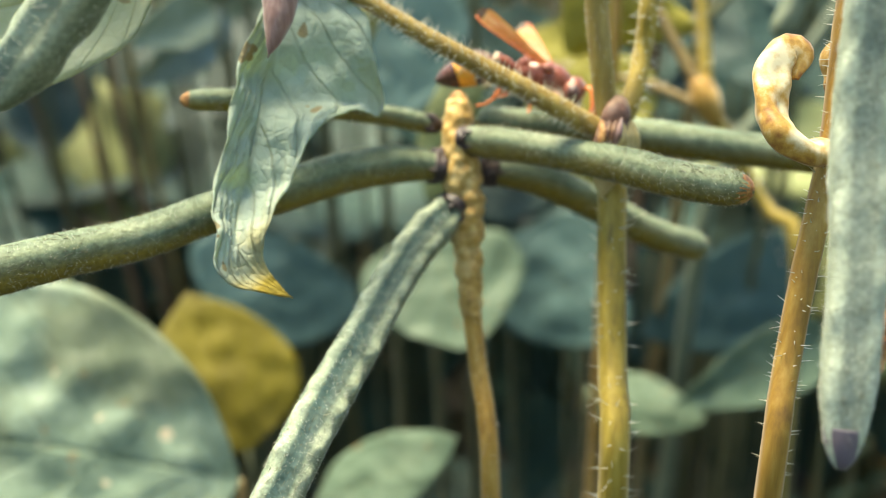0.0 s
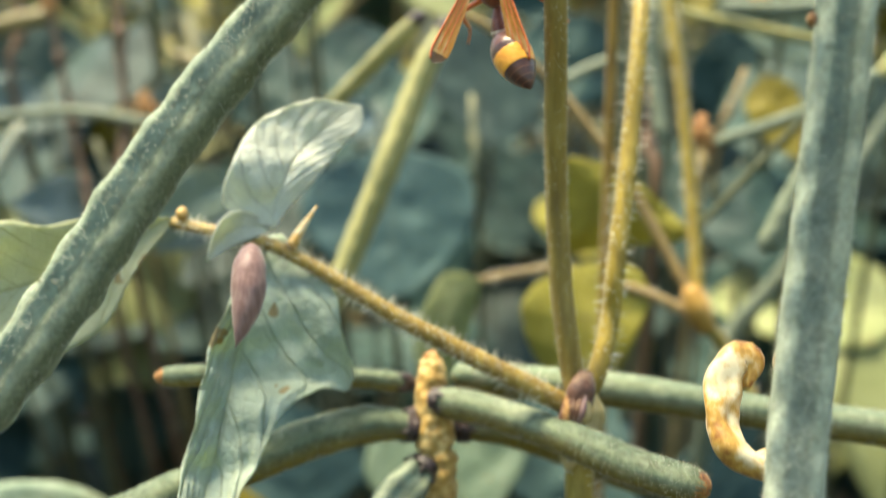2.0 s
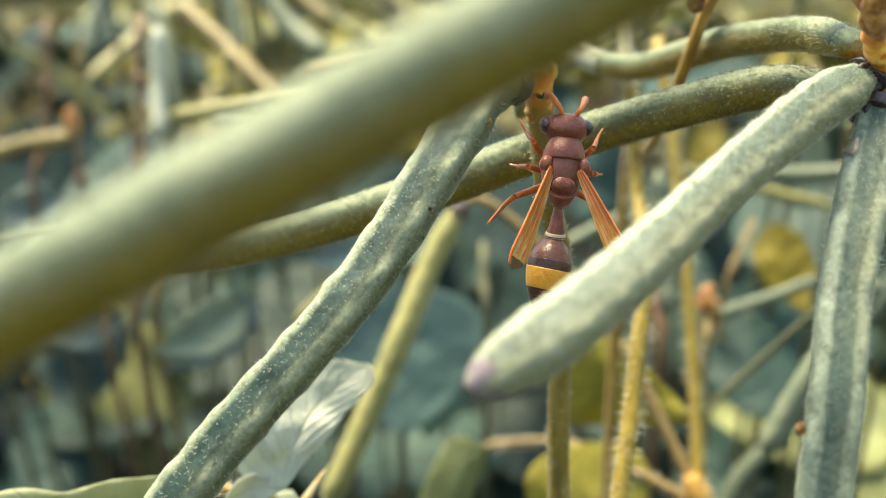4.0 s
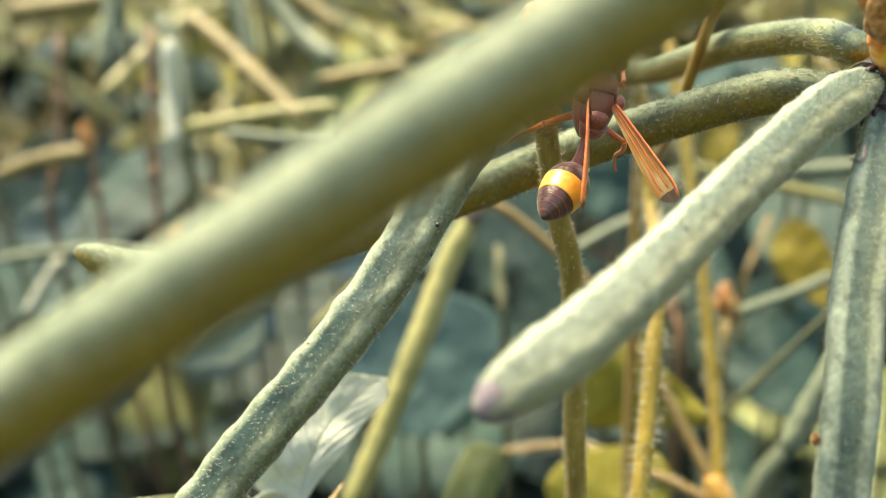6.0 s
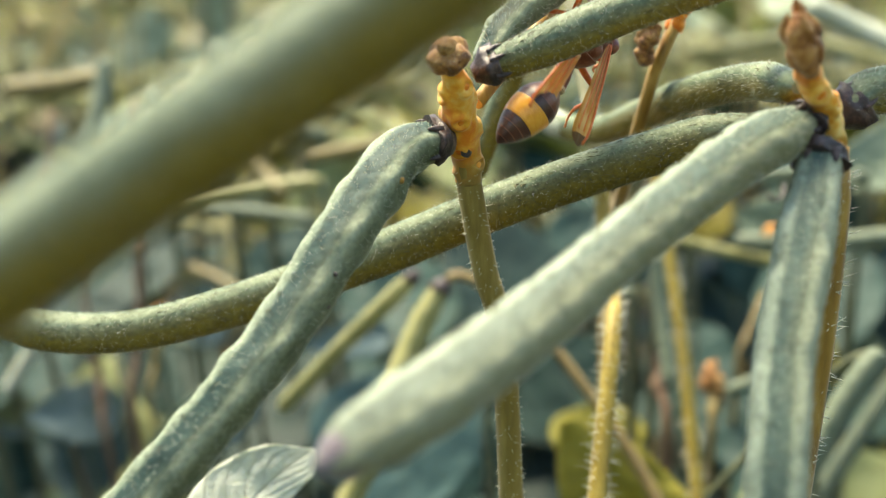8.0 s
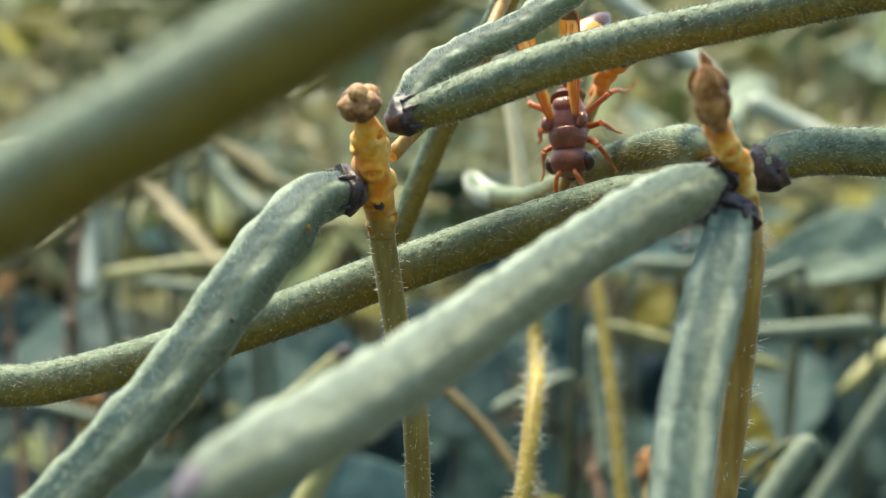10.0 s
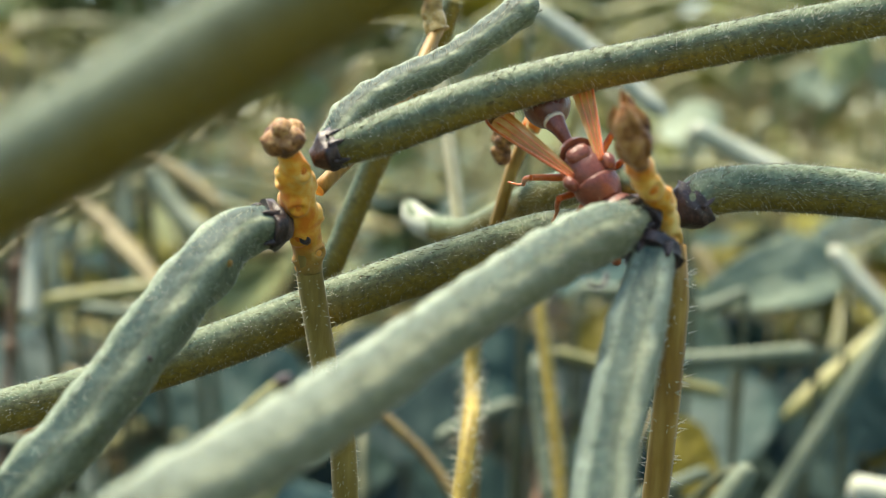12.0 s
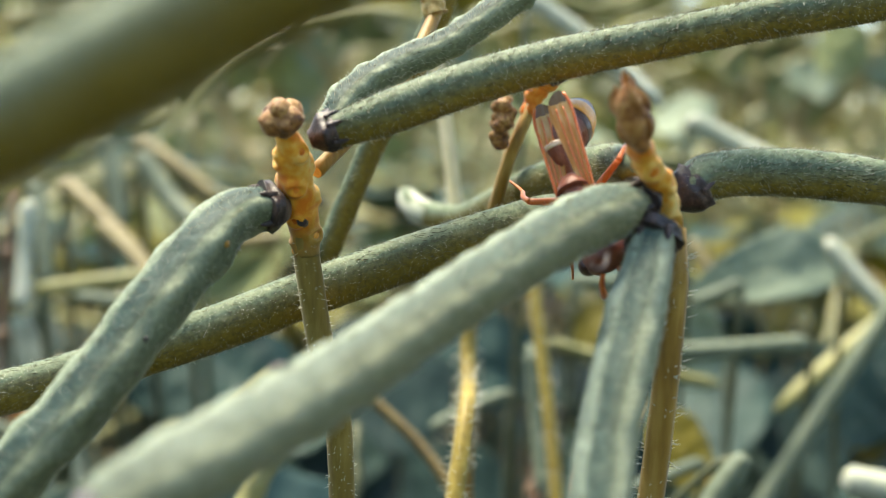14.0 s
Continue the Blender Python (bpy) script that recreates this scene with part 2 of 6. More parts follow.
def leaf_skin(name, dark, mid, pale, vein, random_value=0.0, translucent=0.25, worn=0.0, yellow_tip=False, dots=False, relief=1.0):
    """Bean leaf: veins from the leaf's own UV (u across, v along), mottling, light showing through."""
    m, nt, p = nodes_of(name)
    uv = nt.nodes.new("ShaderNodeUVMap").outputs[0]
    sep = nt.nodes.new("ShaderNodeSeparateXYZ")
    nt.links.new(uv, sep.inputs[0])
    u, v = sep.outputs[0], sep.outputs[1]
    au = maths(nt, "ABSOLUTE", maths(nt, "SUBTRACT", u, 0.5))
    wob = maths(nt, "MULTIPLY", noise_of(nt, 90, 2), 0.35)
    run = maths(nt, "ADD", maths(nt, "MULTIPLY", maths(nt, "SUBTRACT", v, maths(nt, "MULTIPLY", au, 0.75)), 7.0), wob)
    saw = maths(nt, "ABSOLUTE", maths(nt, "SUBTRACT", maths(nt, "FRACT", run), 0.5))
    side = maths(nt, "SUBTRACT", 1.0, maths(nt, "SMOOTH_MIN", maths(nt, "MULTIPLY", saw, 14.0), 1.0, 0.3))
    rib = maths(nt, "SUBTRACT", 1.0, maths(nt, "SMOOTH_MIN", maths(nt, "MULTIPLY", au, 45.0), 1.0, 0.3))
    lines = maths(nt, "MAXIMUM", maths(nt, "MULTIPLY", side, 0.6), rib)
    vor = nt.nodes.new("ShaderNodeTexVoronoi")
    vor.feature = "DISTANCE_TO_EDGE"
    vor.inputs["Scale"].default_value = 900
    nt.links.new(nt.nodes.new("ShaderNodeTexCoord").outputs["Object"], vor.inputs["Vector"])
    net = maths(nt, "SUBTRACT", 1.0, maths(nt, "MINIMUM", maths(nt, "MULTIPLY", vor.outputs["Distance"], 8.0), 1.0))
    col = ramp(nt, maths(nt, "ADD", maths(nt, "MULTIPLY", noise_of(nt, 70, 4), 0.65), maths(nt, "MULTIPLY", noise_of(nt, 420, 4), 0.35)), [(0.32, dark), (0.52, mid), (0.70, pale)])
    col = mix(nt, maths(nt, "MULTIPLY", net, 0.10), col, vein)
    col = mix(nt, maths(nt, "MULTIPLY", lines, 0.55), col, vein)
    if worn:
        spots = maths(nt, "GREATER_THAN", noise_of(nt, 300, 2), 0.74 - worn)
        col = mix(nt, maths(nt, "MULTIPLY", spots, 0.8), col, (0.30, 0.22, 0.10))
    if dots:
        cells = nt.nodes.new("ShaderNodeTexVoronoi")
        cells.inputs["Scale"].default_value = 150
        nt.links.new(nt.nodes.new("ShaderNodeTexCoord").outputs["Object"], cells.inputs["Vector"])
        dull = maths(nt, "MULTIPLY", maths(nt, "MINIMUM", 1.0, maths(nt, "MAXIMUM", 0.0, maths(nt, "MULTIPLY", maths(nt, "SUBTRACT", noise_of(nt, 45, 4), 0.46), 9.0))), 0.55)
        col = mix(nt, dull, col, (0.13, 0.14, 0.06))
        col = mix(nt, maths(nt, "MULTIPLY", maths(nt, "LESS_THAN", cells.outputs["Distance"], 0.16), maths(nt, "GREATER_THAN", noise_of(nt, 60, 2), 0.5)), col, (0.62, 0.55, 0.38))
    if yellow_tip:
        far = maths(nt, "MULTIPLY", maths(nt, "SUBTRACT", maths(nt, "ADD", v, maths(nt, "MULTIPLY", noise_of(nt, 250, 3), 0.25)), 0.88), 5.0)
        far = maths(nt, "MINIMUM", 1.0, maths(nt, "MAXIMUM", 0.0, far))
        col = mix(nt, far, col, (0.36, 0.28, 0.05))
    if random_value:
        oi = nt.nodes.new("ShaderNodeObjectInfo")
        hsv = nt.nodes.new("ShaderNodeHueSaturation")
        nt.links.new(maths(nt, "ADD", maths(nt, "MULTIPLY", oi.outputs["Random"], random_value), 1 - random_value / 2), hsv.inputs["Value"])
        nt.links.new(col, hsv.inputs["Color"])
        col = hsv.outputs[0]
    nt.links.new(col, p.inputs["Base Color"])
    p.inputs["Roughness"].default_value = 0.55
    p.inputs["Sheen Weight"].default_value, p.inputs["Sheen Roughness"].default_value = 0.06, 0.45
    p.inputs["Specular IOR Level"].default_value = 0.3
    bump(nt, p, maths(nt, "ADD", maths(nt, "MULTIPLY", lines, -0.8), maths(nt, "ADD", maths(nt, "MULTIPLY", net, -0.15), noise_of(nt, 500, 3))), min(1.0, 0.6 * relief), 0.0004 * relief)
    if relief > 1:
        p.inputs["Roughness"].default_value, p.inputs["Specular IOR Level"].default_value = 0.8, 0.15
    tr = nt.nodes.new("ShaderNodeBsdfTranslucent")
    nt.links.new(mix(nt, 1.0, col, (1.0, 1.0, 0.55), "MULTIPLY"), tr.inputs[0])
    ms = nt.nodes.new("ShaderNodeMixShader")
    ms.inputs[0].default_value = translucent
    nt.links.new(p.outputs[0], ms.inputs[1])
    nt.links.new(tr.outputs[0], ms.inputs[2])
    nt.links.new(ms.outputs[0], nt.nodes["Material Output"].inputs[0])
    return m


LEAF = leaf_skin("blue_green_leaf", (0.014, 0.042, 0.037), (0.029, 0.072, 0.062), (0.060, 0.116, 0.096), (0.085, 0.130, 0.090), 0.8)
TEAL = leaf_skin("teal_leaf", (0.040, 0.090, 0.085), (0.070, 0.140, 0.132), (0.115, 0.195, 0.180), (0.12, 0.17, 0.13), 0.5)
PALELEAF = leaf_skin("pale_leaf", (0.17, 0.23, 0.16), (0.25, 0.31, 0.22), (0.36, 0.41, 0.30), (0.26, 0.30, 0.18), 0.3, 0.25, 0.03)
SCARRED = leaf_skin("grey_green_scarred_leaf", (0.16, 0.24, 0.165), (0.26, 0.35, 0.255), (0.41, 0.49, 0.38), (0.20, 0.27, 0.16), 0.0, 0.25, 0.02, False, True)
BLUEGREY = leaf_skin("blue_grey_leaf", (0.13, 0.19, 0.18), (0.20, 0.27, 0.255), (0.30, 0.36, 0.34), (0.20, 0.24, 0.19), 0.3, 0.25, 0.02)
DULL = leaf_skin("dull_green_leaf", (0.075, 0.13, 0.083), (0.118, 0.182, 0.12), (0.175, 0.24, 0.165), (0.17, 0.20, 0.11), 0.3, 0.25, 0.03)
MUSTARD = leaf_skin("mustard_yellow_leaf", (0.12, 0.10, 0.008), (0.19, 0.16, 0.012), (0.26, 0.22, 0.03), (0.15, 0.12, 0.015), 0.0, 0.3, 0.03)
SILVER = leaf_skin("silvery_leaf_underside", (0.52, 0.56, 0.48), (0.64, 0.68, 0.60), (0.74, 0.77, 0.69), (0.32, 0.33, 0.24), 0.0, 0.35, 0.0)
STRAW = leaf_skin("papery_straw", (0.45, 0.34, 0.12), (0.60, 0.48, 0.22), (0.72, 0.62, 0.36), (0.42, 0.30, 0.12), 0.0, 0.3)
LIMEPALE = leaf_skin("pale_lime_leaf", (0.38, 0.41, 0.26), (0.52, 0.55, 0.38), (0.64, 0.66, 0.50), (0.40, 0.40, 0.22), 0.0, 0.45, 0.06)
DROOP = leaf_skin("wilting_pale_leaf", (0.34, 0.42, 0.34), (0.50, 0.59, 0.49), (0.66, 0.73, 0.63), (0.38, 0.44, 0.32), 0.0, 0.40, 0.02, True, relief=1.4)
YELLOWLEAF = leaf_skin("yellowing_leaf", (0.22, 0.20, 0.03), (0.34, 0.31, 0.05), (0.46, 0.42, 0.10), (0.24, 0.22, 0.04), 0.3, 0.35, 0.05)
LIMELEAF = leaf_skin("light_green_leaf", (0.20, 0.24, 0.09), (0.30, 0.34, 0.15), (0.42, 0.45, 0.24), (0.24, 0.26, 0.08), 0.3, 0.35, 0.05)


# ---- mesh tools (points in millimetres, meshes in metres) ----
MM = 0.001


def spline(points, n):
    """n points, evenly spaced along a smooth curve through the given ones."""
    p = [Vector(q) for q in points]
    p = [2 * p[0] - p[1]] + p + [2 * p[-1] - p[-2]]
    fine = []
    for i in range(1, len(p) - 2):
        for k in range(24):
            t = k / 24
            a, b, c, d = p[i - 1], p[i], p[i + 1], p[i + 2]
            fine.append(0.5 * (2 * b + (c - a) * t + (2 * a - 5 * b + 4 * c - d) * t * t + (3 * b - a - 3 * c + d) * t ** 3))
    fine.append(p[-2])
    run = [0.0]
    for a, b in zip(fine, fine[1:]):
        run.append(run[-1] + (b - a).length)
    out, j = [], 0
    for i in range(n):
        want = run[-1] * i / (n - 1)
        while j < len(run) - 2 and run[j + 1] < want:
            j += 1
        f = (want - run[j]) / max(1e-9, run[j + 1] - run[j])
        out.append(fine[j].lerp(fine[j + 1], min(1, max(0, f))))
    return out


def frames_of(path):
    """Axes across a path that don't twist."""
    out = []
    side = None
    for i, p in enumerate(path):
        d = (path[min(i + 1, len(path) - 1)] - path[max(i - 1, 0)]).normalized()
        if side is None:
            side = d.cross(Vector((0, 0, 1)) if abs(d.z) < 0.9 else Vector((0, 1, 0)))
        side = (side - d * side.dot(d)).normalized()
        out.append((d, side, d.cross(side)))
    return out


def tube(points, radius, rings=40, segs=16, shape=None, bm=None, twist=0.0):
    """A closed tube. radius(s) in mm for s from 0 to 1, shape(s, a) a factor on it round the section."""
    path = spline(points, rings)
    axes = frames_of(path)
    bm = bm or bmesh.new()
    uvs = bm.loops.layers.uv.verify()
    loops = []
    for i, (p, (d, u, w)) in enumerate(zip(path, axes)):
        s = i / (rings - 1)
        r = radius(s) if callable(radius) else radius
        ring = []
        for k in range(segs):
            a = 2 * math.pi * k / segs
            rr = r * (shape(s, a) if shape else 1)
            ring.append(bm.verts.new((p + (u * math.cos(a + twist) + w * math.sin(a + twist)) * rr) * MM))
        loops.append(ring)
    for i in range(rings - 1):
        for k in range(segs):
            f = bm.faces.new((loops[i][k], loops[i][(k + 1) % segs], loops[i + 1][(k + 1) % segs], loops[i + 1][k]))
            f.smooth = True
            for l, (a, b) in zip(f.loops, ((k, i), (k + 1, i), (k + 1, i + 1), (k, i + 1))):
                l[uvs].uv = (a / segs, b / (rings - 1))
    bm.faces.new(loops[0][::-1])
    bm.faces.new(loops[-1])
    return bm


def thing(name, base, label, category, group="", kind=""):
    """An empty at a thing's base (mm), to carry its parts."""
    ob = new(name)
    ob.empty_display_size = 0.01
    ob.matrix_basis = pose(base[0] * MM, base[1] * MM, base[2] * MM)
    return tagged(ob, label, category, group, kind)


def hairs(parent, points, radius, count, length, seed, lean=0.3, name="hairs", material=None, thick=0.05, span=(0.02, 0.98), lift=1.0):
    """Fine hairs standing off a tube, each a thin three-sided spike."""
    rnd = random.Random(seed)
    path = spline(points, 120)
    axes = frames_of(path)
    verts, faces = [], []
    for _ in range(count):
        s = rnd.uniform(*span)
        i = int(s * 119)
        d, u, w = axes[i]
        a = rnd.uniform(0, 2 * math.pi)
        out = u * math.cos(a) + w * math.sin(a)
        r = radius(s) if callable(radius) else radius
        root = path[i] + d * rnd.uniform(-0.3, 0.3) + out * (r * 0.95)
        go = (out * lift + d * rnd.gauss(lean, 0.25) + Vector((rnd.gauss(0, .15), rnd.gauss(0, .15), rnd.gauss(0, .15)))).normalized()
        tip = root + go * length * rnd.uniform(0.5, 1.15)
        e1 = go.orthogonal().normalized() * thick
        e2 = go.cross(e1)
        n = len(verts)
        for k in range(3):
            c = 2 * math.pi * k / 3
            verts.append((root + e1 * math.cos(c) + e2 * math.sin(c)) * MM)
        verts.append(tip * MM)
        faces += [(n, n + 1, n + 3), (n + 1, n + 2, n + 3), (n + 2, n, n + 3)]
    me = bpy.data.meshes.new(name)
    me.from_pydata([tuple(v) for v in verts], [], faces)
    me.materials.append(material or HAIR)
    ob = new(name, me)
    ob.parent = parent
    ob.matrix_parent_inverse = world_of(parent).inverted()
    ob["kind"] = "stuff"
    return ob


def world_of(ob):
    """The rest pose of a thing or part in the world, from its own and its parents' poses."""
    m = ob.matrix_basis.copy()
    while ob.parent is not None:
        m = ob.parent.matrix_basis @ ob.matrix_parent_inverse @ m
        ob = ob.parent
    return m


def part(name, bm, material, parent=None, label=""):
    me = bpy.data.meshes.new(name)
    bmesh.ops.recalc_face_normals(bm, faces=bm.faces)
    bm.to_mesh(me)
    bm.free()
    me.materials.append(material)
    ob = new(name, me)
    if parent is not None:
        ob.parent = parent
        ob.matrix_parent_inverse = world_of(parent).inverted()
    if label:
        ob["label"] = label
    return ob


def pod(parent, points, r, seeds=11, wrinkle=0.0, material=None, tip=None, calyx=True, fuzz=900, seed=1, base=0.7, label="", blunt=1.3, seam=None, tip_length=0.035):
    """A bean pod: a tube with soft swellings at the seeds, two seams, a dark calyx at its stalk end and short down. A shrivelled one has wavy ridges beside a sunken seam, which faces the way that seam gives."""
    rnd = random.Random(seed)
    ph = [rnd.uniform(0, 6.28) for _ in range(6)]
    turn = 0.0
    if seam is not None:
        d, u, w = frames_of(spline(points, 31))[15]
        turn = math.atan(Vector(seam).dot(w) / (Vector(seam).dot(u) or 1e-6))

    def rad(s):
        k = base + (1 - base) * min(1, s / 0.10)
        if s > 1 - 0.06 * blunt:
            q = (s - 1 + 0.06 * blunt) / (0.06 * blunt)
            k *= math.sqrt(max(0.03, 1 - q * q * 0.97))
        if s < 0.012:
            k *= 0.4 + 0.6 * s / 0.012
        return r * k * (1 + 0.035 * math.sin(s * 9 + ph[0]))

    def shape(s, a):
        b = 0.5 + 0.5 * math.cos(2 * math.pi * seeds * s + ph[1])
        face = math.cos(a) ** 2
        k = 1 + 0.030 * b * face
        if wrinkle:
            away = math.acos(min(1, abs(math.cos(a))))
            side = 5.0 * math.copysign(1, math.sin(a)) + 9.0 * math.copysign(1, math.cos(a))
            ridge = math.exp(-((away - 0.85) / 0.26) ** 2)
            wave = 0.6 * math.sin(2 * math.pi * seeds * 1.2 * s + ph[3] + side) + 1.3 * noise.noise((s * seeds * 2.6, side, ph[2]))
            k += wrinkle * (ridge * (0.085 + 0.12 * wave) - 0.15 * math.exp(-(away / 0.42) ** 2) - 0.05 * (1 - b) * face)
            k += wrinkle * 0.04 * noise.noise((s * 70, math.cos(a) * 2, math.sin(a) * 2 + ph[2]))
        k += 0.02 * noise.noise((s * 14, math.cos(a) * 0.6, math.sin(a) * 0.6 + ph[4]))
        k += 0.012 * noise.noise((s * 45, math.cos(a) * 1.8, math.sin(a) * 1.8 + ph[4]))
        return k

    ob = part("pod", tube(points, rad, 190 if fuzz else 110, 40 if fuzz else 22, shape, None, turn), material or GREEN, parent, label)
    if calyx:
        p = spline(points, 60)
        a, b = p[0], p[1]
        d = (b - a).normalized()
        crag = lambda s, t: 1 + (0.16 * math.sin(3 * t + ph[5]) + 0.10 * math.sin(5 * t + 4 * s)) * s + 0.22 * noise.noise((math.cos(t) * 1.6 + ph[0], math.sin(t) * 1.6, s * 2.5))
        cal = tube([a - d * 0.7, a + d * 0.1, a + d * 0.8, a + d * 1.4], lambda s: r * (0.40 + 0.52 * min(1, s * 1.8)), 14, 18, crag)
        part("calyx", cal, CALYX, ob, "blackened ragged calyx")
        side = d.orthogonal().normalized()
        for k in range(5):
            q = Matrix.Rotation(k * 1.26 + ph[5] + 0.2 * math.sin(k * 5 + ph[1]), 3, d) @ side
            far = 0.7 + 0.5 * abs(math.sin(k * 3 + ph[2]))
            part("calyx_tooth", tube([a + d * 0.9 + q * r * 0.72, a + d * (1.3 + far * 0.4) + q * r * 0.84, a + d * (1.7 + 0.5 * far) + q * r * 0.86], lambda s: 0.5 * (1.02 - s) ** 0.6, 6, 5, lambda s, t: 0.65 + 0.55 * math.cos(t) ** 2), CALYX, ob)
    if tip:
        p = spline(points, 400)[int(399 * (1 - tip_length)):]
        part("pod_tip", tube(p, lambda s: rad(1 - tip_length * (1 - s)) * (1.0 + 0.03 * min(1, s * 3)), 16, 16), tip, ob, "withered pod tip")
    if fuzz:
        hairs(ob, points, lambda s: rad(s) * 1.02, int(fuzz * 1.5), 0.42, seed + 50, 0.15, "down", None, 0.016)
        hairs(ob, points, lambda s: rad(s) * 1.04, int(fuzz * (1.7 if wrinkle < 0.5 else 0.5)), 0.62, seed + 90, 1.0, "dark_down", DARKHAIR, 0.030, (0.02, 0.98), 0.22)
    return ob


def leaf(parent, left, mid, right, material, name="leaf", ripple=0.35, seed=1, nu=9, nv=26, thick=0.16, label=""):
    """A leaf blade with thickness, spread between its two edges and its midrib."""
    L, M, R = spline(left, nv), spline(mid, nv), spline(right, nv)
    rows_ = []
    for i in range(nv):
        row = []
        for k in range(2 * nu + 1):
            f = (k - nu) / nu
            p = M[i].lerp(R[i], f) if f >= 0 else M[i].lerp(L[i], -f)
            s = i / (nv - 1)
            n = noise.noise(p * 0.16 + Vector((seed * 7.1, 0, 0))) * ripple * 1.6 + noise.noise(p * 0.45 + Vector((seed * 3.3, 5, 0))) * ripple * 0.6
            n += 0.35 * ripple * abs(math.sin((s - abs(f) * 0.5) * 22)) * min(1, abs(f) * 3)
            row.append((p, n * min(1, 4 * s * (1 - s) + 0.15)))
        rows_.append(row)
    bm = bmesh.new()
    uvs = bm.loops.layers.uv.verify()
    w = 2 * nu + 1
    top, low = [], []
    for i in range(nv):
        a, b = [], []
        for k in range(w):
            p = rows_[i][k][0]
            du = rows_[i][min(k + 1, w - 1)][0] - rows_[i][max(k - 1, 0)][0]
            dv = rows_[min(i + 1, nv - 1)][k][0] - rows_[max(i - 1, 0)][k][0]
            n = du.cross(dv)
            n = n.normalized() if n.length > 1e-6 else Vector((0, 0, 1))
            q = p + n * rows_[i][k][1]
            a.append(bm.verts.new((q + n * thick * 0.5) * MM))
            b.append(bm.verts.new((q - n * thick * 0.5) * MM))
        top.append(a)
        low.append(b)

    def face(vs, uv):
        f = bm.faces.new(vs)
        f.smooth = True
        for l, c in zip(f.loops, uv):
            l[uvs].uv = c

    for i in range(nv - 1):
        for k in range(w - 1):
            c = [((k + a) / (w - 1), (i + b) / (nv - 1)) for a, b in ((0, 0), (1, 0), (1, 1), (0, 1))]
            face((top[i][k], top[i][k + 1], top[i + 1][k + 1], top[i + 1][k]), c)
            face((low[i][k], low[i + 1][k], low[i + 1][k + 1], low[i][k + 1]), (c[0], c[3], c[2], c[1]))
        for k in (0, w - 1):
            face((top[i][k], top[i + 1][k], low[i + 1][k], low[i][k]), [(k / (w - 1), i / nv)] * 4)
    for k in range(w - 1):
        for i in (0, nv - 1):
            face((top[i][k], top[i][k + 1], low[i][k + 1], low[i][k]), [(k / (w - 1), i / nv)] * 4)
    return part(name, bm, material, parent, label)


def ovate(base, tip, across, width, droop=0.0, fold=0.0, up=None):
    """Edges and midrib of an egg-shaped leaflet: base and tip, its width along across, drooping at the end, folded along the rib."""
    b, t = Vector(base), Vector(tip)
    d = t - b
    n = Vector(across).cross(d).normalized()
    ac = d.cross(n).normalized() * -1
    left, mid, right = [], [], []
    for i in range(8):
        s = i / 7
        w = width * 0.5 * (math.sin(math.pi * min(1, s ** 0.72)) ** 0.75 if 0 < s < 1 else 0.02)
        c = b + d * s + n * (droop * d.length * (s * (1 - s) * 4 * 0.25))
        mid.append(c)
        left.append(c - ac * w * math.cos(fold) + n * w * math.sin(fold))
        right.append(c + ac * w * math.cos(fold) + n * w * math.sin(fold))
    return left, mid, right


def knobbly(points, radius, cell, height, seed):
    """A node swollen into close-set rounded knobs."""
    path = spline(points, 64)
    axes = frames_of(path)
    off = Vector((seed * 3.7, seed * 1.3, 0))

    def shape(s, a):
        i = int(round(s * 63))
        q = path[i] + (axes[i][1] * math.cos(a) + axes[i][2] * math.sin(a)) * radius(s)
        d = noise.voronoi(q / cell + off)[0][0]
        return 1 + height * (0.62 - 1.1 * d * d)

    return tube(points, radius, 64, 34, shape)


def scarred_node(parent, points, radius, count, seed, label):
    """A swollen node: fleshy lumps with pale rims, each round a sunken orange scar."""
    rnd = random.Random(seed)
    length = sum((Vector(b) - Vector(a)).length for a, b in zip(points, points[1:]))
    spots = [((k + 0.5) / count + rnd.gauss(0, 0.015), 2.4 * k + rnd.gauss(0, 0.3), rnd.uniform(0.5, 0.75)) for k in range(count)]

    def shape(s, a):
        r = radius(s)
        k = 0.92 + 0.07 * noise.noise((s * length * 0.9, math.cos(a) * 1.3, math.sin(a) * 1.3 + seed))
        for c, b, w in spots:
            d = math.hypot((s - c) * length, ((a - b + math.pi) % (2 * math.pi) - math.pi) * r)
            k += (0.24 * math.exp(-((d - w) / 0.34) ** 2) - 0.10 * math.exp(-(d / 0.4) ** 2)) * min(1, 0.25 + s * 6, 0.25 + (1 - s) * 6)
        return min(k, 1.26)

    ob = part("node", tube(points, radius, 90, 48, shape), CREAM, parent, label)
    path, n = spline(points, 90), 89
    axes = frames_of(path)
    for c, b, w in spots:
        i = min(n, max(0, int(c * n)))
        out = axes[i][1] * math.cos(b) + axes[i][2] * math.sin(b)
        p = path[i] + out * radius(c) * 0.86
        part("scar", tube([p - out * 0.3, p, p + out * 0.22], lambda s: w * 0.95 * (1 - 0.75 * s * s), 6, 12, lambda s, t: 1 + 0.12 * math.sin(3 * t + seed)), NODE, ob, "sunken orange scar")
    return ob


def to_ground(p, dx=0.0, dy=0.0):
    """Further points of a stem from p down to the soil."""
    p = Vector(p)
    return [(p.x + dx * f, p.y + dy * f, p.z * (1 - f)) for f in (0.25, 0.5, 0.75, 1.01)]


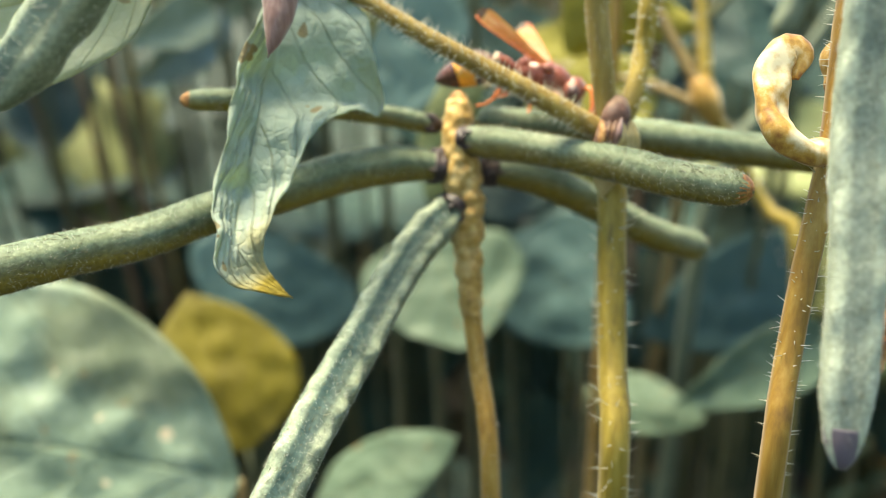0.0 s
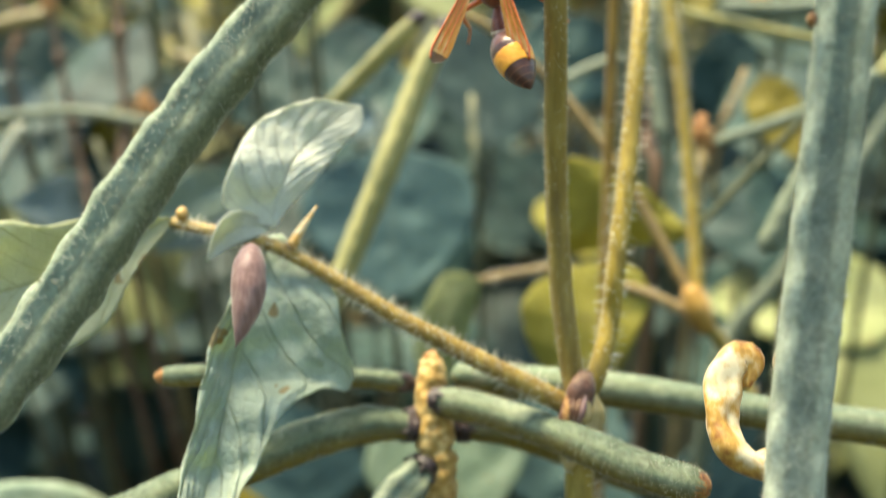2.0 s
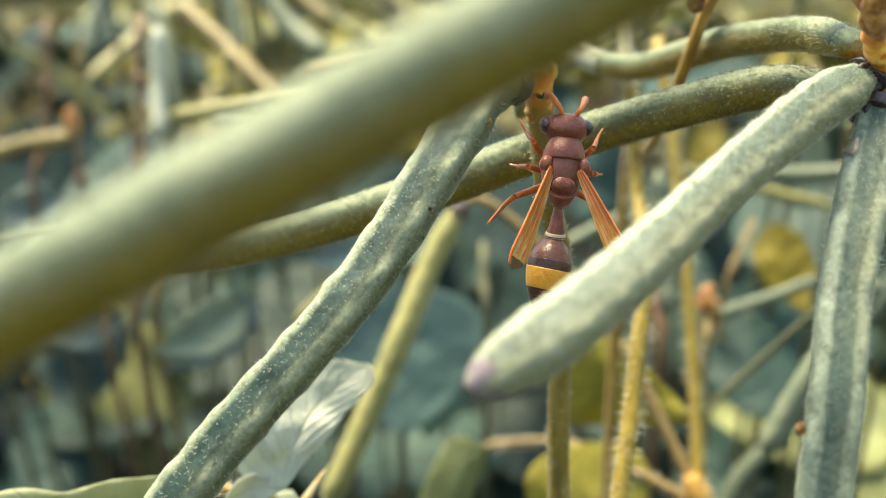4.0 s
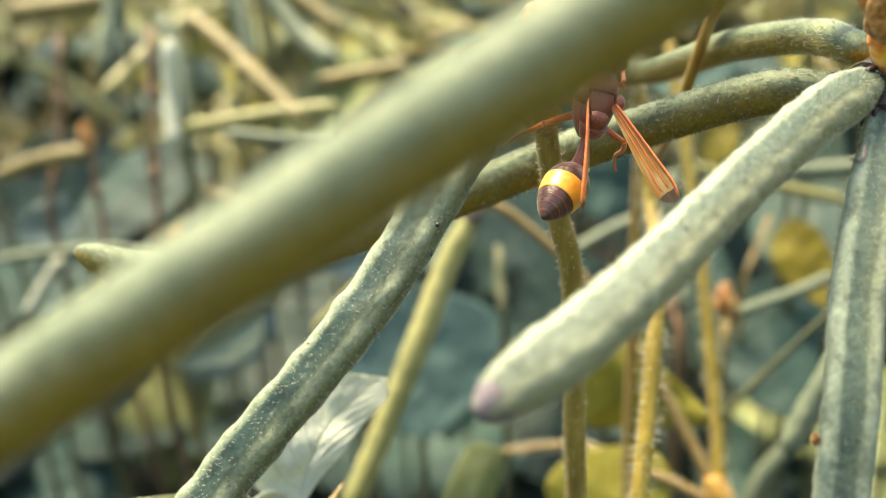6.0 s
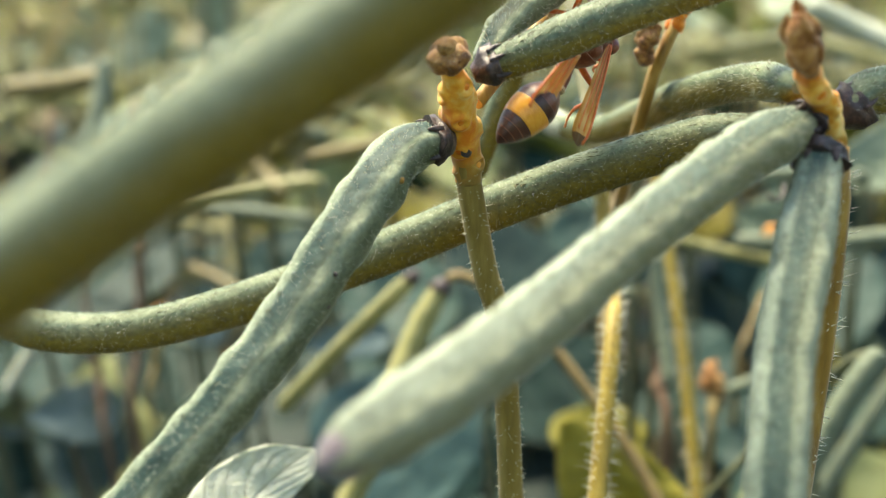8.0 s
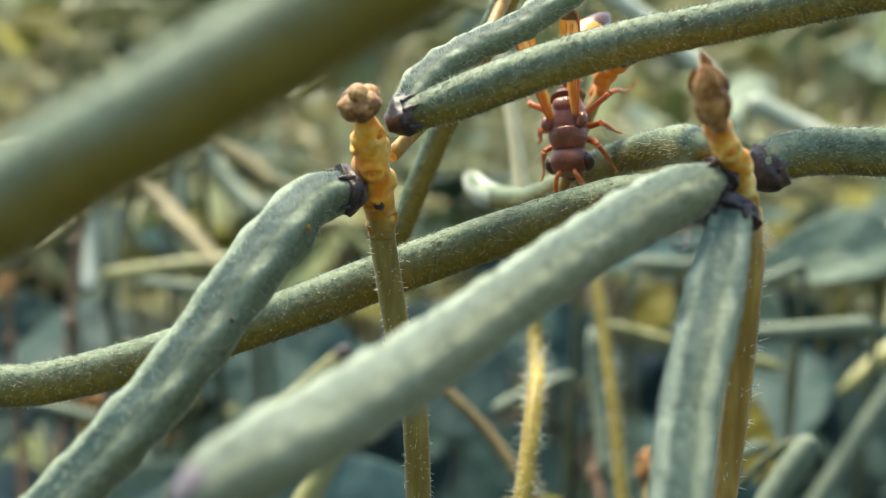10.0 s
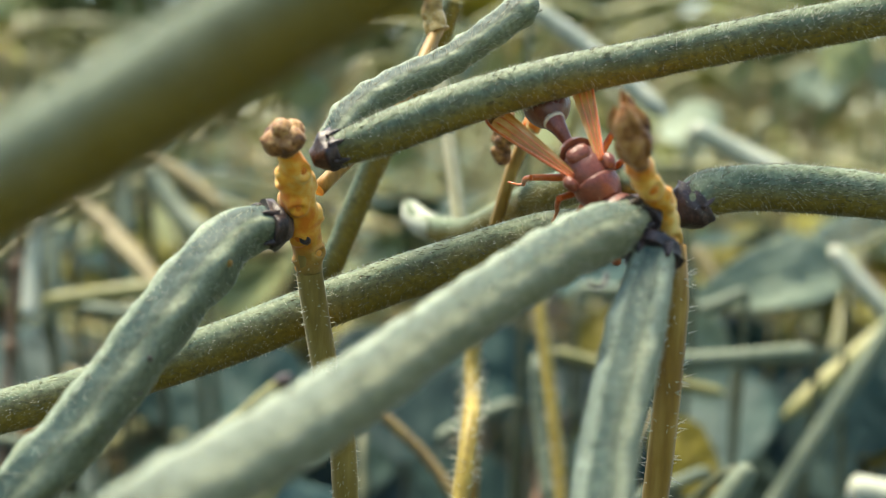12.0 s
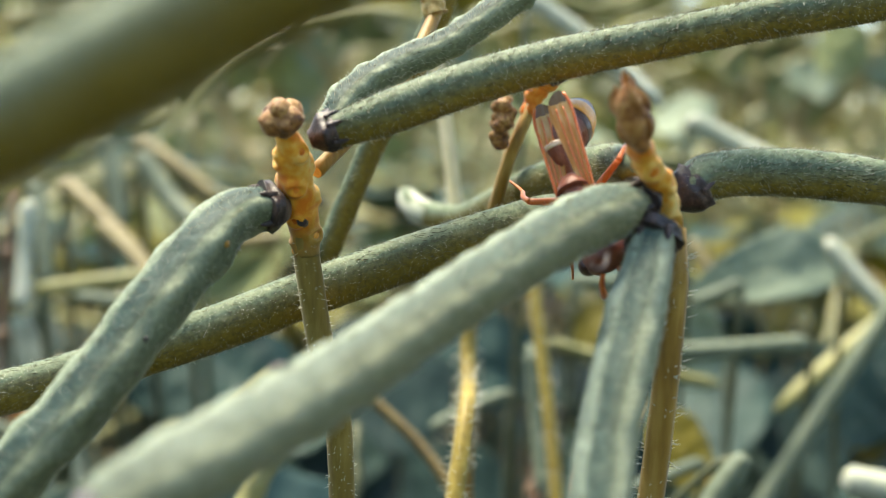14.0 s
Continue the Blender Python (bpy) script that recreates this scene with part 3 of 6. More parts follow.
# ---- ground ----
def ground():
    m, nt, p = nodes_of("shade_dark_soil")
    # soil colour held near black to stand in for the crop's shade
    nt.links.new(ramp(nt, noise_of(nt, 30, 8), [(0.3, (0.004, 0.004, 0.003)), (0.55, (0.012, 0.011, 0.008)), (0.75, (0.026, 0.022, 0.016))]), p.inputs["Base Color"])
    p.inputs["Roughness"].default_value = 0.95
    bump(nt, p, noise_of(nt, 90, 6), 1.0, 0.006)
    bm = bmesh.new()
    n = 40
    g = [[None] * (n + 1) for _ in range(n + 1)]
    for i in range(n + 1):
        for k in range(n + 1):
            u, v = (i / n * 2 - 1), (k / n * 2 - 1)
            x, y = 1500 * u * abs(u) ** 3, 1500 * v * abs(v) ** 3
            z = 0.012 * noise.noise((x * 9, y * 9, 0)) if max(abs(x), abs(y)) < 5 else 0
            g[i][k] = bm.verts.new((x, y, z - 0.005))
    for i in range(n):
        for k in range(n):
            bm.faces.new((g[i][k], g[i + 1][k], g[i + 1][k + 1], g[i][k + 1]))
    tagged(part("ground", bm, m), "soil painted near black for the shade under the bean crop", "soil", "", "structure")


ground()


# ---- the raceme with a whorl of pods, beside the hairy stem ----
def whorl_stalk():
    pts = [(2.5, 110.1, 374.2), (2.4, 108.5, 370.2), (2.9, 106.6, 365.2), (3.2, 105.0, 359.5), (3.6, 102.8, 352.7), (4.5, 100.3, 344.6), (5.4, 96.7, 334.1)]
    foot = to_ground(pts[-1], 6, 4)
    ob = thing("bean_stalk", foot[-1], "golden bean stalk ringed by five green pods near its tip", "bean stalk")
    part("stem", tube(pts[2:] + foot, lambda s: 0.95 + 0.7 * s, 80, 12, lambda s, a: 1 + 0.05 * math.cos(5 * a)), GOLD, ob)
    hairs(ob, pts[3:] + foot[:1], 1.0, 700, 0.45, 3, 0.0, thick=0.035)
    part("node", knobbly(pts[:4] + [pts[4]], lambda s: (1.0 + 0.62 * math.sin(min(1, s * 1.5) * 2.2)) * (1 - 0.42 * max(0, s - 0.5) / 0.5), 1.3, 0.7, 7), PALENODE, ob, "pale knobbly node")
    part("bud_scar", tube([(2.1, 110.4, 374.9), (2.5, 110.0, 374.1), (2.6, 109.5, 372.7)], lambda s: 0.6 + 0.35 * math.sin(3 * s), 8, 10, lambda s, a: 1 + 0.15 * math.sin(4 * a + 6 * s)), HUSK, ob)
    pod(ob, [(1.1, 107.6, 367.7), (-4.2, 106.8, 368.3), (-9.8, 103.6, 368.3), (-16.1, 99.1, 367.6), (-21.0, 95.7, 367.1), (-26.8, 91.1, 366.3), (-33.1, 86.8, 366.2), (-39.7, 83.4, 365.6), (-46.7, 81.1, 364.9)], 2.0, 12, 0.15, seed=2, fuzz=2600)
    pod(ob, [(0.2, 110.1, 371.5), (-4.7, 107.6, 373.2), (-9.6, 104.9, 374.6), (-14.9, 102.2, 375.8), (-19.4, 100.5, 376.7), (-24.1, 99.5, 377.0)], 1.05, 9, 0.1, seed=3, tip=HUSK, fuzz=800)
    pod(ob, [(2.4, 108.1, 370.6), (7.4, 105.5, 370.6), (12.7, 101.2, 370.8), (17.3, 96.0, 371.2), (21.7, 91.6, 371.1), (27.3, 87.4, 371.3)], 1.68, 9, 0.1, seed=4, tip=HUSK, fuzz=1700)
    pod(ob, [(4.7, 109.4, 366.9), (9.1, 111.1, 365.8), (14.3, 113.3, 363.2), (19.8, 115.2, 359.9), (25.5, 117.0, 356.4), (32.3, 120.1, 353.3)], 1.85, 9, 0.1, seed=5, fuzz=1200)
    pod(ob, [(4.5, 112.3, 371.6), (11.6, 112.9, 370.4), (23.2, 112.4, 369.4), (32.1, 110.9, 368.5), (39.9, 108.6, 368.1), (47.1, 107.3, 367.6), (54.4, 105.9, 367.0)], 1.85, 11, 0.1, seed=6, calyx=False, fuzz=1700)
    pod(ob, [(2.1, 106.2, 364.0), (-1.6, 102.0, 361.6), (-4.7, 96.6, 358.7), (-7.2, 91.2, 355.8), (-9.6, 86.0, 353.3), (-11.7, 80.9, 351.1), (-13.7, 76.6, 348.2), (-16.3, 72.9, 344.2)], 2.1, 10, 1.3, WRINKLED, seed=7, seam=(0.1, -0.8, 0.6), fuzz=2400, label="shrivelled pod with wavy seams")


whorl_stalk()


# ---- the stout hairy stem with the fork, its leaf stalk and the upper raceme ----
def forked_stalk():
    low = [(17.5, 101.8, 372.5), (17.3, 100.0, 367.8), (17.1, 96.6, 359.0), (17.0, 92.2, 348.9), (16.8, 88.2, 339.8)]
    foot = to_ground(low[-1], 2, 3)
    ob = thing("bean_stalk", foot[-1], "olive green hairy bean stalk that forks at a brown sheath", "bean stalk")
    part("stem", tube(low + foot, lambda s: 1.35 + 0.8 * s, 80, 14, lambda s, a: 1 + 0.05 * math.cos(6 * a)), STALK, ob)
    hairs(ob, low + foot[:1], 1.4, 420, 1.6, 11, -0.2, thick=0.06)
    up = [(17.5, 101.8, 372.5), (16.8, 102.8, 375.1), (16.2, 103.4, 379.4), (15.6, 104.6, 385.2), (15.1, 105.4, 395.8), (14.6, 103.2, 414.3), (13.2, 102.3, 421.1), (12.3, 101.3, 427.2), (11.8, 100.7, 431.3)]
    part("branch", tube(up, lambda s: 1.15 - 0.1 * s, 90, 14, lambda s, a: 1 + 0.04 * math.cos(5 * a)), OLIVE, ob, "brown-olive upright branch")
    hairs(ob, up, 1.1, 700, 0.45, 12, 0.0, thick=0.035)
    hairy = [(17.9, 102.4, 372.6), (19.6, 104.2, 375.8), (21.0, 107.0, 380.3), (21.4, 107.5, 384.8), (23.3, 113.3, 396.9), (25.4, 122.6, 410.5), (25.9, 134.2, 414.1), (24.9, 139.5, 426.9), (23.3, 142.6, 438.6), (21.7, 145.5, 448.0), (20.1, 148.7, 460.3)]
    part("branch", tube(hairy[:8], lambda s: 1.0 - 0.14 * s, 80, 12, lambda s, a: 1 + 0.08 * math.cos(5 * a)), STALK, ob, "yellow branch bristling with hairs")
    part("branch", tube(hairy[7:], lambda s: 0.86 - 0.06 * s, 40, 12, lambda s, a: 1 + 0.08 * math.cos(5 * a)), STRAWSTEM, ob, "smooth straw-coloured branch tip")
    hairs(ob, hairy, 0.95, 850, 1.5, 13, -0.1, thick=0.045, span=(0.02, 0.74))
    sheath = part("sheath", knobbly([(16.0, 99.3, 371.6), (16.7, 99.7, 373.0), (17.4, 100.6, 374.8), (18.0, 102.1, 375.9)], lambda s: 0.5 + 0.8 * math.sin(0.35 + 2.5 * s), 1.6, 0.3, 12), BARK, ob, "dark brown sheath at the fork")
    for k in range(8):
        f = k / 7
        top = Vector((16.3 + 2.3 * f + 0.3 * math.sin(5 * k), 100.3 + 0.5 * math.sin(3 * k), 375.5 - 1.1 * abs(f - 0.55) + 0.3 * math.sin(7 * k)))
        base = Vector((15.2 + 2.6 * f, 98.9 + 0.3 * math.sin(4 * k), 371.1 + 0.9 * f))
        mid = top.lerp(base, 0.5) + Vector((0.35 * (f - 0.5), -0.75 - 0.35 * math.sin(math.pi * f), 0.15))
        part("sheath_strip", tube([base, base.lerp(mid, 0.6) + Vector((0, -0.25, 0)), mid, top.lerp(mid, 0.35), top], lambda s: 0.36 * max(0.08, math.sin(0.25 + 2.7 * s)), 18, 8, lambda s, t: 1 + 0.35 * math.cos(2 * t + k) + 0.2 * math.sin(9 * s + k)), (BARK, DARKBUD, BARK, BARK, PURPLE, BARK, STRAW, STRAW)[k], sheath, "papery pale strip" if k > 5 else "dry brown strip")
    part("stipule", tube([(18.7, 100.6, 374.3), (18.9, 99.9, 372.7), (18.6, 99.5, 371.0), (17.9, 99.2, 369.4)], lambda s: 0.75 * max(0.05, math.sin(0.3 + 2.7 * s)), 16, 12, lambda s, t: 1 + 0.2 * math.sin(3 * t + 4 * s)), STRAW, ob, "cream papery lobe beside the sheath")
    leaf(ob, [(18.6, 100.4, 374.2), (19.0, 99.2, 372.6), (18.1, 98.3, 370.0), (16.0, 98.0, 367.2)], [(17.2, 99.4, 373.9), (17.1, 98.5, 371.7), (16.6, 98.1, 369.6), (16.0, 98.0, 367.2)], [(15.8, 99.5, 372.5), (15.3, 99.0, 370.7), (15.2, 98.5, 368.9), (15.9, 98.0, 367.2)], STRAW, "stipule", 0.2, 9, 5, 14, 0.2, "papery pale stipule")
    pet = [(15.9, 100.8, 373.2), (10.3, 100.5, 376.5), (4.9, 101.2, 379.3), (-0.6, 101.9, 382.2), (-6.1, 103.2, 385.3), (-11.7, 104.4, 388.3), (-15.7, 105.1, 389.4), (-22.9, 106.3, 390.7)]
    part("leaf_stalk", tube(pet, lambda s: 1.05 - 0.5 * s, 70, 12, lambda s, a: 1 + 0.07 * math.cos(4 * a)), LEAFSTALK, ob, "hairy olive-gold leaf stalk")
    hairs(ob, pet, lambda s: 1.05 - 0.5 * s, 1100, 1.25, 14, 0.3, thick=0.036)
    leaf(ob, [(-14.4, 105.0, 388.6), (-17.0, 98.7, 383.3), (-18.2, 95.9, 378.7), (-18.9, 92.7, 373.2), (-19.8, 88.1, 366.9), (-18.6, 86.9, 363.8), (-13.5, 87.2, 361.9)],
         [(-13.6, 107.3, 388.9), (-14.7, 100.7, 382.9), (-16.1, 97.4, 377.2), (-17.2, 94.2, 371.7), (-18.3, 90.6, 366.4), (-17.1, 88.4, 363.5), (-13.0, 87.2, 361.9)],
         [(-12.2, 107.4, 389.1), (-6.9, 103.4, 384.5), (-5.8, 101.0, 381.2), (-5.3, 101.1, 378.5), (-4.6, 101.2, 376.0), (-7.0, 99.0, 375.9), (-10.2, 96.5, 375.0), (-13.2, 92.9, 371.0), (-15.4, 90.1, 366.6), (-15.4, 89.2, 364.2), (-12.9, 87.1, 361.8)], DROOP, ripple=1.15, seed=3, nu=14, nv=60, label="drooping folded pale green leaf")
    leaf(ob, [(-13.1, 105.0, 390.3), (-17.2, 104.5, 392.8), (-16.4, 105.7, 396.7), (-14.5, 108.7, 399.8), (-9.8, 111.6, 401.8), (-4.5, 112.6, 401.2)],
         [(-12.8, 105.0, 390.3), (-12.4, 106.8, 393.0), (-11.2, 107.6, 395.7), (-9.4, 109.4, 397.9), (-7.0, 111.1, 399.8), (-4.4, 112.6, 401.1)],
         [(-12.4, 105.0, 390.3), (-10.7, 106.7, 392.4), (-8.6, 108.4, 394.6), (-6.1, 110.4, 397.3), (-4.2, 112.1, 399.3), (-4.2, 112.6, 401.0)], SILVER, ripple=0.8, seed=5, nu=12, nv=34, label="small crumpled silvery leaflet")
    leaf(ob, [(-12.9, 105.0, 390.6), (-14.8, 104.4, 392.2), (-17.0, 103.2, 392.0), (-18.7, 102.0, 388.1)], [(-12.9, 105.0, 390.4), (-14.9, 104.5, 390.8), (-17.0, 103.7, 390.1), (-18.6, 102.0, 388.0)], [(-12.9, 104.9, 390.2), (-14.5, 103.7, 389.8), (-16.7, 103.3, 388.8), (-18.5, 102.0, 387.9)], SILVER, seed=6, nu=5, nv=14)
    part("stipule", tube([(-10.8, 104.0, 388.7), (-9.9, 105.0, 390.1), (-8.3, 106.2, 392.3)], lambda s: 0.55 * (1.02 - s) ** 0.7, 10, 8), DRYPETAL, ob, "yellow pointed stipule")
    part("bud", tube([(-22.0, 105.9, 390.9), (-21.8, 106.1, 391.6), (-21.7, 106.3, 392.3)], lambda s: 0.62 * math.sin(0.3 + 2.5 * s), 9, 10), PALENODE, ob)
    leaf(ob, [(-23.0, 106.0, 391.3), (-28.9, 102.0, 392.6), (-32.9, 99.7, 392.3), (-36.7, 98.8, 393.1), (-44.1, 97.2, 392.0)], [(-23.0, 105.9, 391.0), (-29.3, 101.9, 388.8), (-34.5, 99.1, 386.9), (-39.9, 97.6, 385.8), (-44.7, 96.2, 385.3)],
         [(-23.0, 105.8, 390.6), (-25.8, 101.4, 386.7), (-27.9, 99.1, 382.9), (-31.3, 97.4, 380.7), (-37.3, 95.6, 379.0), (-44.7, 95.4, 382.8)], LIMEPALE, seed=8, nu=12, nv=30, label="light green leaflet with a pale rolled rim")
    # the upper raceme
    node = [(12.2, 101.0, 428.6), (11.9, 100.7, 431.1), (11.6, 98.5, 434.1), (11.6, 96.2, 436.6), (11.3, 94.4, 438.2)]
    scarred_node(ob, node, lambda s: (1.08 + 0.42 * math.sin(min(1, s * 1.3) * 2.6)) * (1 - 0.45 * max(0, s - 0.82) / 0.18), 11, 4, "swollen orange-yellow knobbly node")
    c = Vector((11.3, 93.2, 439.0))
    bud = None
    for dx, dy, dz, r in ((0.1, 0.0, -0.5, 0.95), (-0.65, -0.3, -0.35, 1.0), (0.6, -0.35, -0.1, 0.95), (-0.15, -0.5, 0.55, 0.85), (0.5, 0.5, 0.5, 0.9), (-0.6, 0.5, 0.3, 0.9), (0.35, -0.8, -0.55, 0.6)):
        e = c + Vector((dx, dy, dz))
        lump = tube([e + Vector((0, 0, -r)), e + Vector((0.05, 0, 0)), e + Vector((0, 0, r))], lambda s: r * max(0.06, math.sin(math.pi * (0.03 + 0.94 * s))) ** 0.6, 14, 14, lambda s, t: 1 + 0.22 * noise.noise((math.cos(t) * 1.5 + dx * 9, math.sin(t) * 1.5, s * 3)))
        if bud is None:
            bud = part("dried_bud", lump, DARKBUD, ob, "lobed dry brown bud")
        else:
            part("lobe", lump, DARKBUD, bud)
    q = Vector((12.0, 99.0, 431.4))
    part("scar", tube([q + Vector((0, 0.5, 0)), q, q + Vector((0, -0.35, 0))], lambda s: 0.55 - 0.2 * s, 6, 10), CALYX, ob, "dark scar of a fallen pod")
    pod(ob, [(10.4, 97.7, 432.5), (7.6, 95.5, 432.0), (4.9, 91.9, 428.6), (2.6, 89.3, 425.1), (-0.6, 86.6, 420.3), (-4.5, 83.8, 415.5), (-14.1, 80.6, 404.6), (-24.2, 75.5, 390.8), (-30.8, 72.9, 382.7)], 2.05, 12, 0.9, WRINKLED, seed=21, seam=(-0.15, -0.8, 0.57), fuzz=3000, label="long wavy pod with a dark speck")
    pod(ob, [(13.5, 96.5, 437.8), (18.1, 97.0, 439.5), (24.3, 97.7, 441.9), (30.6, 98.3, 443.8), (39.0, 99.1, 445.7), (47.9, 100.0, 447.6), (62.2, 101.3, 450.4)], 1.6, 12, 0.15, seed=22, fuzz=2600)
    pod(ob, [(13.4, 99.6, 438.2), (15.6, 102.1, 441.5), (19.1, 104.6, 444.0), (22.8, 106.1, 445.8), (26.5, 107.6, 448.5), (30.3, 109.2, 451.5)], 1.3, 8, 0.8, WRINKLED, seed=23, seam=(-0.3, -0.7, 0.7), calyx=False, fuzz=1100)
    pod(ob, [(23.4, 119.2, 453.2), (20.5, 120.7, 446.9), (15.8, 122.0, 437.7), (12.5, 122.4, 429.8), (10.8, 123.1, 425.8)], 1.25, 9, 0.2, seed=24, calyx=False, fuzz=500)
    part("dried_bud", knobbly([(21.9, 113.9, 449.3), (21.4, 114.0, 450.8), (21.2, 114.2, 453.3)], lambda s: 0.95 - 0.3 * s, 1.2, 0.5, 10), PALENODE, ob, "pale dried bud")
    part("pod_stalk", tube([(21.9, 113.9, 449.5), (18.7, 107.3, 442.3), (12.9, 99.8, 435.2)], 0.6, 20, 8), GOLD, ob)
    for q, r in (((3.3, 86.9, 424.1), 0.22), ((2.8, 86.6, 421.8), 0.12), ((7.6, 91.8, 430.1), 0.3)):
        q = Vector(q)
        part("speck", tube([q + Vector((0, 0.15, 0)), q, q - Vector((0, 0.06, 0))], lambda s: r * (1 - 0.5 * s), 5, 8), OCHRE if r == 0.3 else CALYX, ob)
    return ob


forked_stalk()


def chrysalis():
    q = [(-14.0, 101.1, 389.8), (-13.8, 98.7, 388.3), (-13.8, 97.0, 385.8), (-14.3, 95.8, 383.4), (-14.9, 95.3, 381.7)]
    ob = part("chrysalis", tube(q, lambda s: 1.65 * max(0.02, math.sin(math.pi * min(1, s ** 0.8 + 0.02))) ** 0.75, 40, 20, lambda s, a: 1 + 0.02 * math.cos(3 * a) + 0.015 * math.sin(30 * s)), PURPLE)
    tagged(ob, "smooth mauve-brown chrysalis hanging on a folded leaf", "chrysalis")


chrysalis()


# ---- the raceme at the fence of hanging pods ----
def hanging_stalk():
    stem = [(39.5, 94.7, 431.5), (40.0, 95.4, 428.6), (39.8, 95.8, 422.7), (39.3, 96.0, 415.8), (38.7, 96.3, 409.6), (34.0, 88.5, 388.2), (32.7, 85.0, 376.3), (30.4, 81.8, 365.1), (28.9, 79.3, 355.9), (27.9, 77.0, 347.2)]
    foot = to_ground(stem[-1], -6, 3)
    ob = thing("bean_stalk", foot[-1], "yellow-brown bean stalk with pods hanging from its tip", "bean stalk")
    part("stem", tube(stem + foot, lambda s: 0.95 + 0.9 * s, 110, 12, lambda s, a: 1 + 0.06 * math.cos(5 * a)), OCHRE, ob)
    hairs(ob, stem, 1.15, 500, 0.9, 31, -0.2, thick=0.05)
    node = [(39.7, 94.6, 430.7), (38.0, 92.3, 434.6), (36.4, 89.9, 436.5), (35.6, 88.0, 437.8)]
    scarred_node(ob, node, lambda s: 0.78 + 0.25 * math.sin(s * 3.0), 9, 5, "orange-yellow knobbly node")
    part("dried_bud", knobbly([(35.9, 87.9, 437.2), (35.0, 86.5, 438.6), (34.3, 85.6, 439.8), (34.1, 85.2, 441.1)], lambda s: 0.88 * math.sin(0.45 + 2.5 * s), 1.5, 0.35, 8), HUSK, ob, "pointed dry brown bud")
    a, b = Vector((35.9, 87.9, 437.2)), Vector((34.1, 85.2, 441.1))
    d = (b - a).normalized()
    side = d.orthogonal().normalized()
    for k in range(9):
        q = Matrix.Rotation(k * 2.4, 3, d) @ side
        h = (b - a).length * (0.10 + 0.07 * k)
        pts = [a + d * (h - 0.4) + q * 0.6, a + d * (h + 0.8) + q * 0.88, a + d * (h + 1.7) + q * 0.78, a + d * (h + 2.5) + q * (0.45 + 0.06 * (k % 3))]
        part("bud_scale", tube(pts, lambda s: 0.45 * max(0.05, math.sin(0.35 + 2.75 * s)), 14, 8, lambda s, t: 1 + 0.2 * math.sin(3 * t + k)), HUSK, ob, "papery brown bud scale")
    pod(ob, [(37.1, 92.7, 433.6), (31.4, 87.1, 432.0), (23.8, 79.1, 428.2), (17.6, 72.2, 424.7), (12.5, 66.6, 422.3), (9.0, 63.6, 420.8), (6.8, 61.9, 419.7)], 1.9, 12, 0.55, MIDWAVY, tip=MAUVE, blunt=1.9, seed=32, seam=(0.1, -0.55, 0.8), fuzz=3000, label="pale wavy pod with a mauve tip")
    pod(ob, [(36.9, 96.5, 432.0), (32.5, 100.3, 432.2), (24.8, 103.5, 429.9), (13.5, 106.3, 425.7), (3.1, 107.1, 421.5), (-9.4, 106.8, 417.3), (-19.3, 105.9, 415.1), (-27.2, 105.4, 415.3), (-32.9, 105.4, 417.4)], 1.95, 13, 0.15, seed=33, fuzz=3000)
    pod(ob, [(36.7, 94.9, 436.0), (35.3, 104.9, 436.2), (31.6, 117.6, 434.5), (28.6, 127.2, 432.2), (24.9, 135.8, 430.1), (20.1, 142.6, 430.5), (17.8, 146.7, 432.8)], 1.6, 9, 0.2, seed=34, fuzz=1500, calyx=False, tip=PALEPOD, tip_length=0.14, label="green pod with a pale upturned end")
    pod(ob, [(40.5, 97.0, 433.8), (43.0, 98.3, 435.4), (49.1, 100.8, 435.8), (58.7, 104.5, 435.1), (66.5, 107.9, 433.9)], 1.85, 8, 0.3, seed=35, fuzz=1700)
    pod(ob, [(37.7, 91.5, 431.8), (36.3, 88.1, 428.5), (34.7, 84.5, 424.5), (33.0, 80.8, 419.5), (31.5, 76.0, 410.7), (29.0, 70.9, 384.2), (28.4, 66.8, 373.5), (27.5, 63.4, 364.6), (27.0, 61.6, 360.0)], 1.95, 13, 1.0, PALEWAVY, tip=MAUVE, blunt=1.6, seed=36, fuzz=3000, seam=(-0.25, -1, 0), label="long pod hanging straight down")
    part("tendril", tube([(32.7, 80.8, 430.8), (32.4, 80.0, 430.1), (31.8, 79.4, 430.0), (31.4, 79.5, 430.3)], 0.12, 16, 6), CALYX, ob, "black hooked thread")
    # shrivelled flowers low on the stem
    def crumple(s, a):
        return 1 + 0.30 * math.cos(2 * a + s * 2) + 0.10 * math.sin(3 * a + 9 * s) + 0.38 * noise.noise((s * 7, math.cos(a) * 1.1, math.sin(a) * 1.1))

    for pts, wide in (([(32.7, 84.2, 375.7), (29.9, 82.8, 376.1), (27.9, 83.3, 377.3), (27.2, 85.1, 379.2), (27.8, 87.0, 381.4), (29.2, 88.2, 383.1), (30.0, 88.0, 382.6), (29.7, 86.9, 381.1)], 1.4),
                      ([(33.6, 85.9, 375.8), (34.7, 87.8, 378.0), (34.2, 88.8, 380.7), (33.7, 89.5, 382.4), (34.7, 89.9, 383.4), (35.7, 89.6, 382.6)], 1.25),
                      ([(39.3, 88.9, 353.5), (40.6, 89.7, 355.4), (41.4, 90.7, 357.8), (40.6, 91.4, 359.7)], 1.6)):
        part("withered_flower", tube(pts, lambda s: wide * (0.54 + 0.45 * math.sin(0.6 + 2.4 * s)) * min(1.0, 0.25 + 6 * (1 - s)), 60, 22, crumple), DRYPETAL if wide < 1.5 else HUSK, ob, "curled withered yellow flower" if wide < 1.5 else "brown withered flower")
    return ob


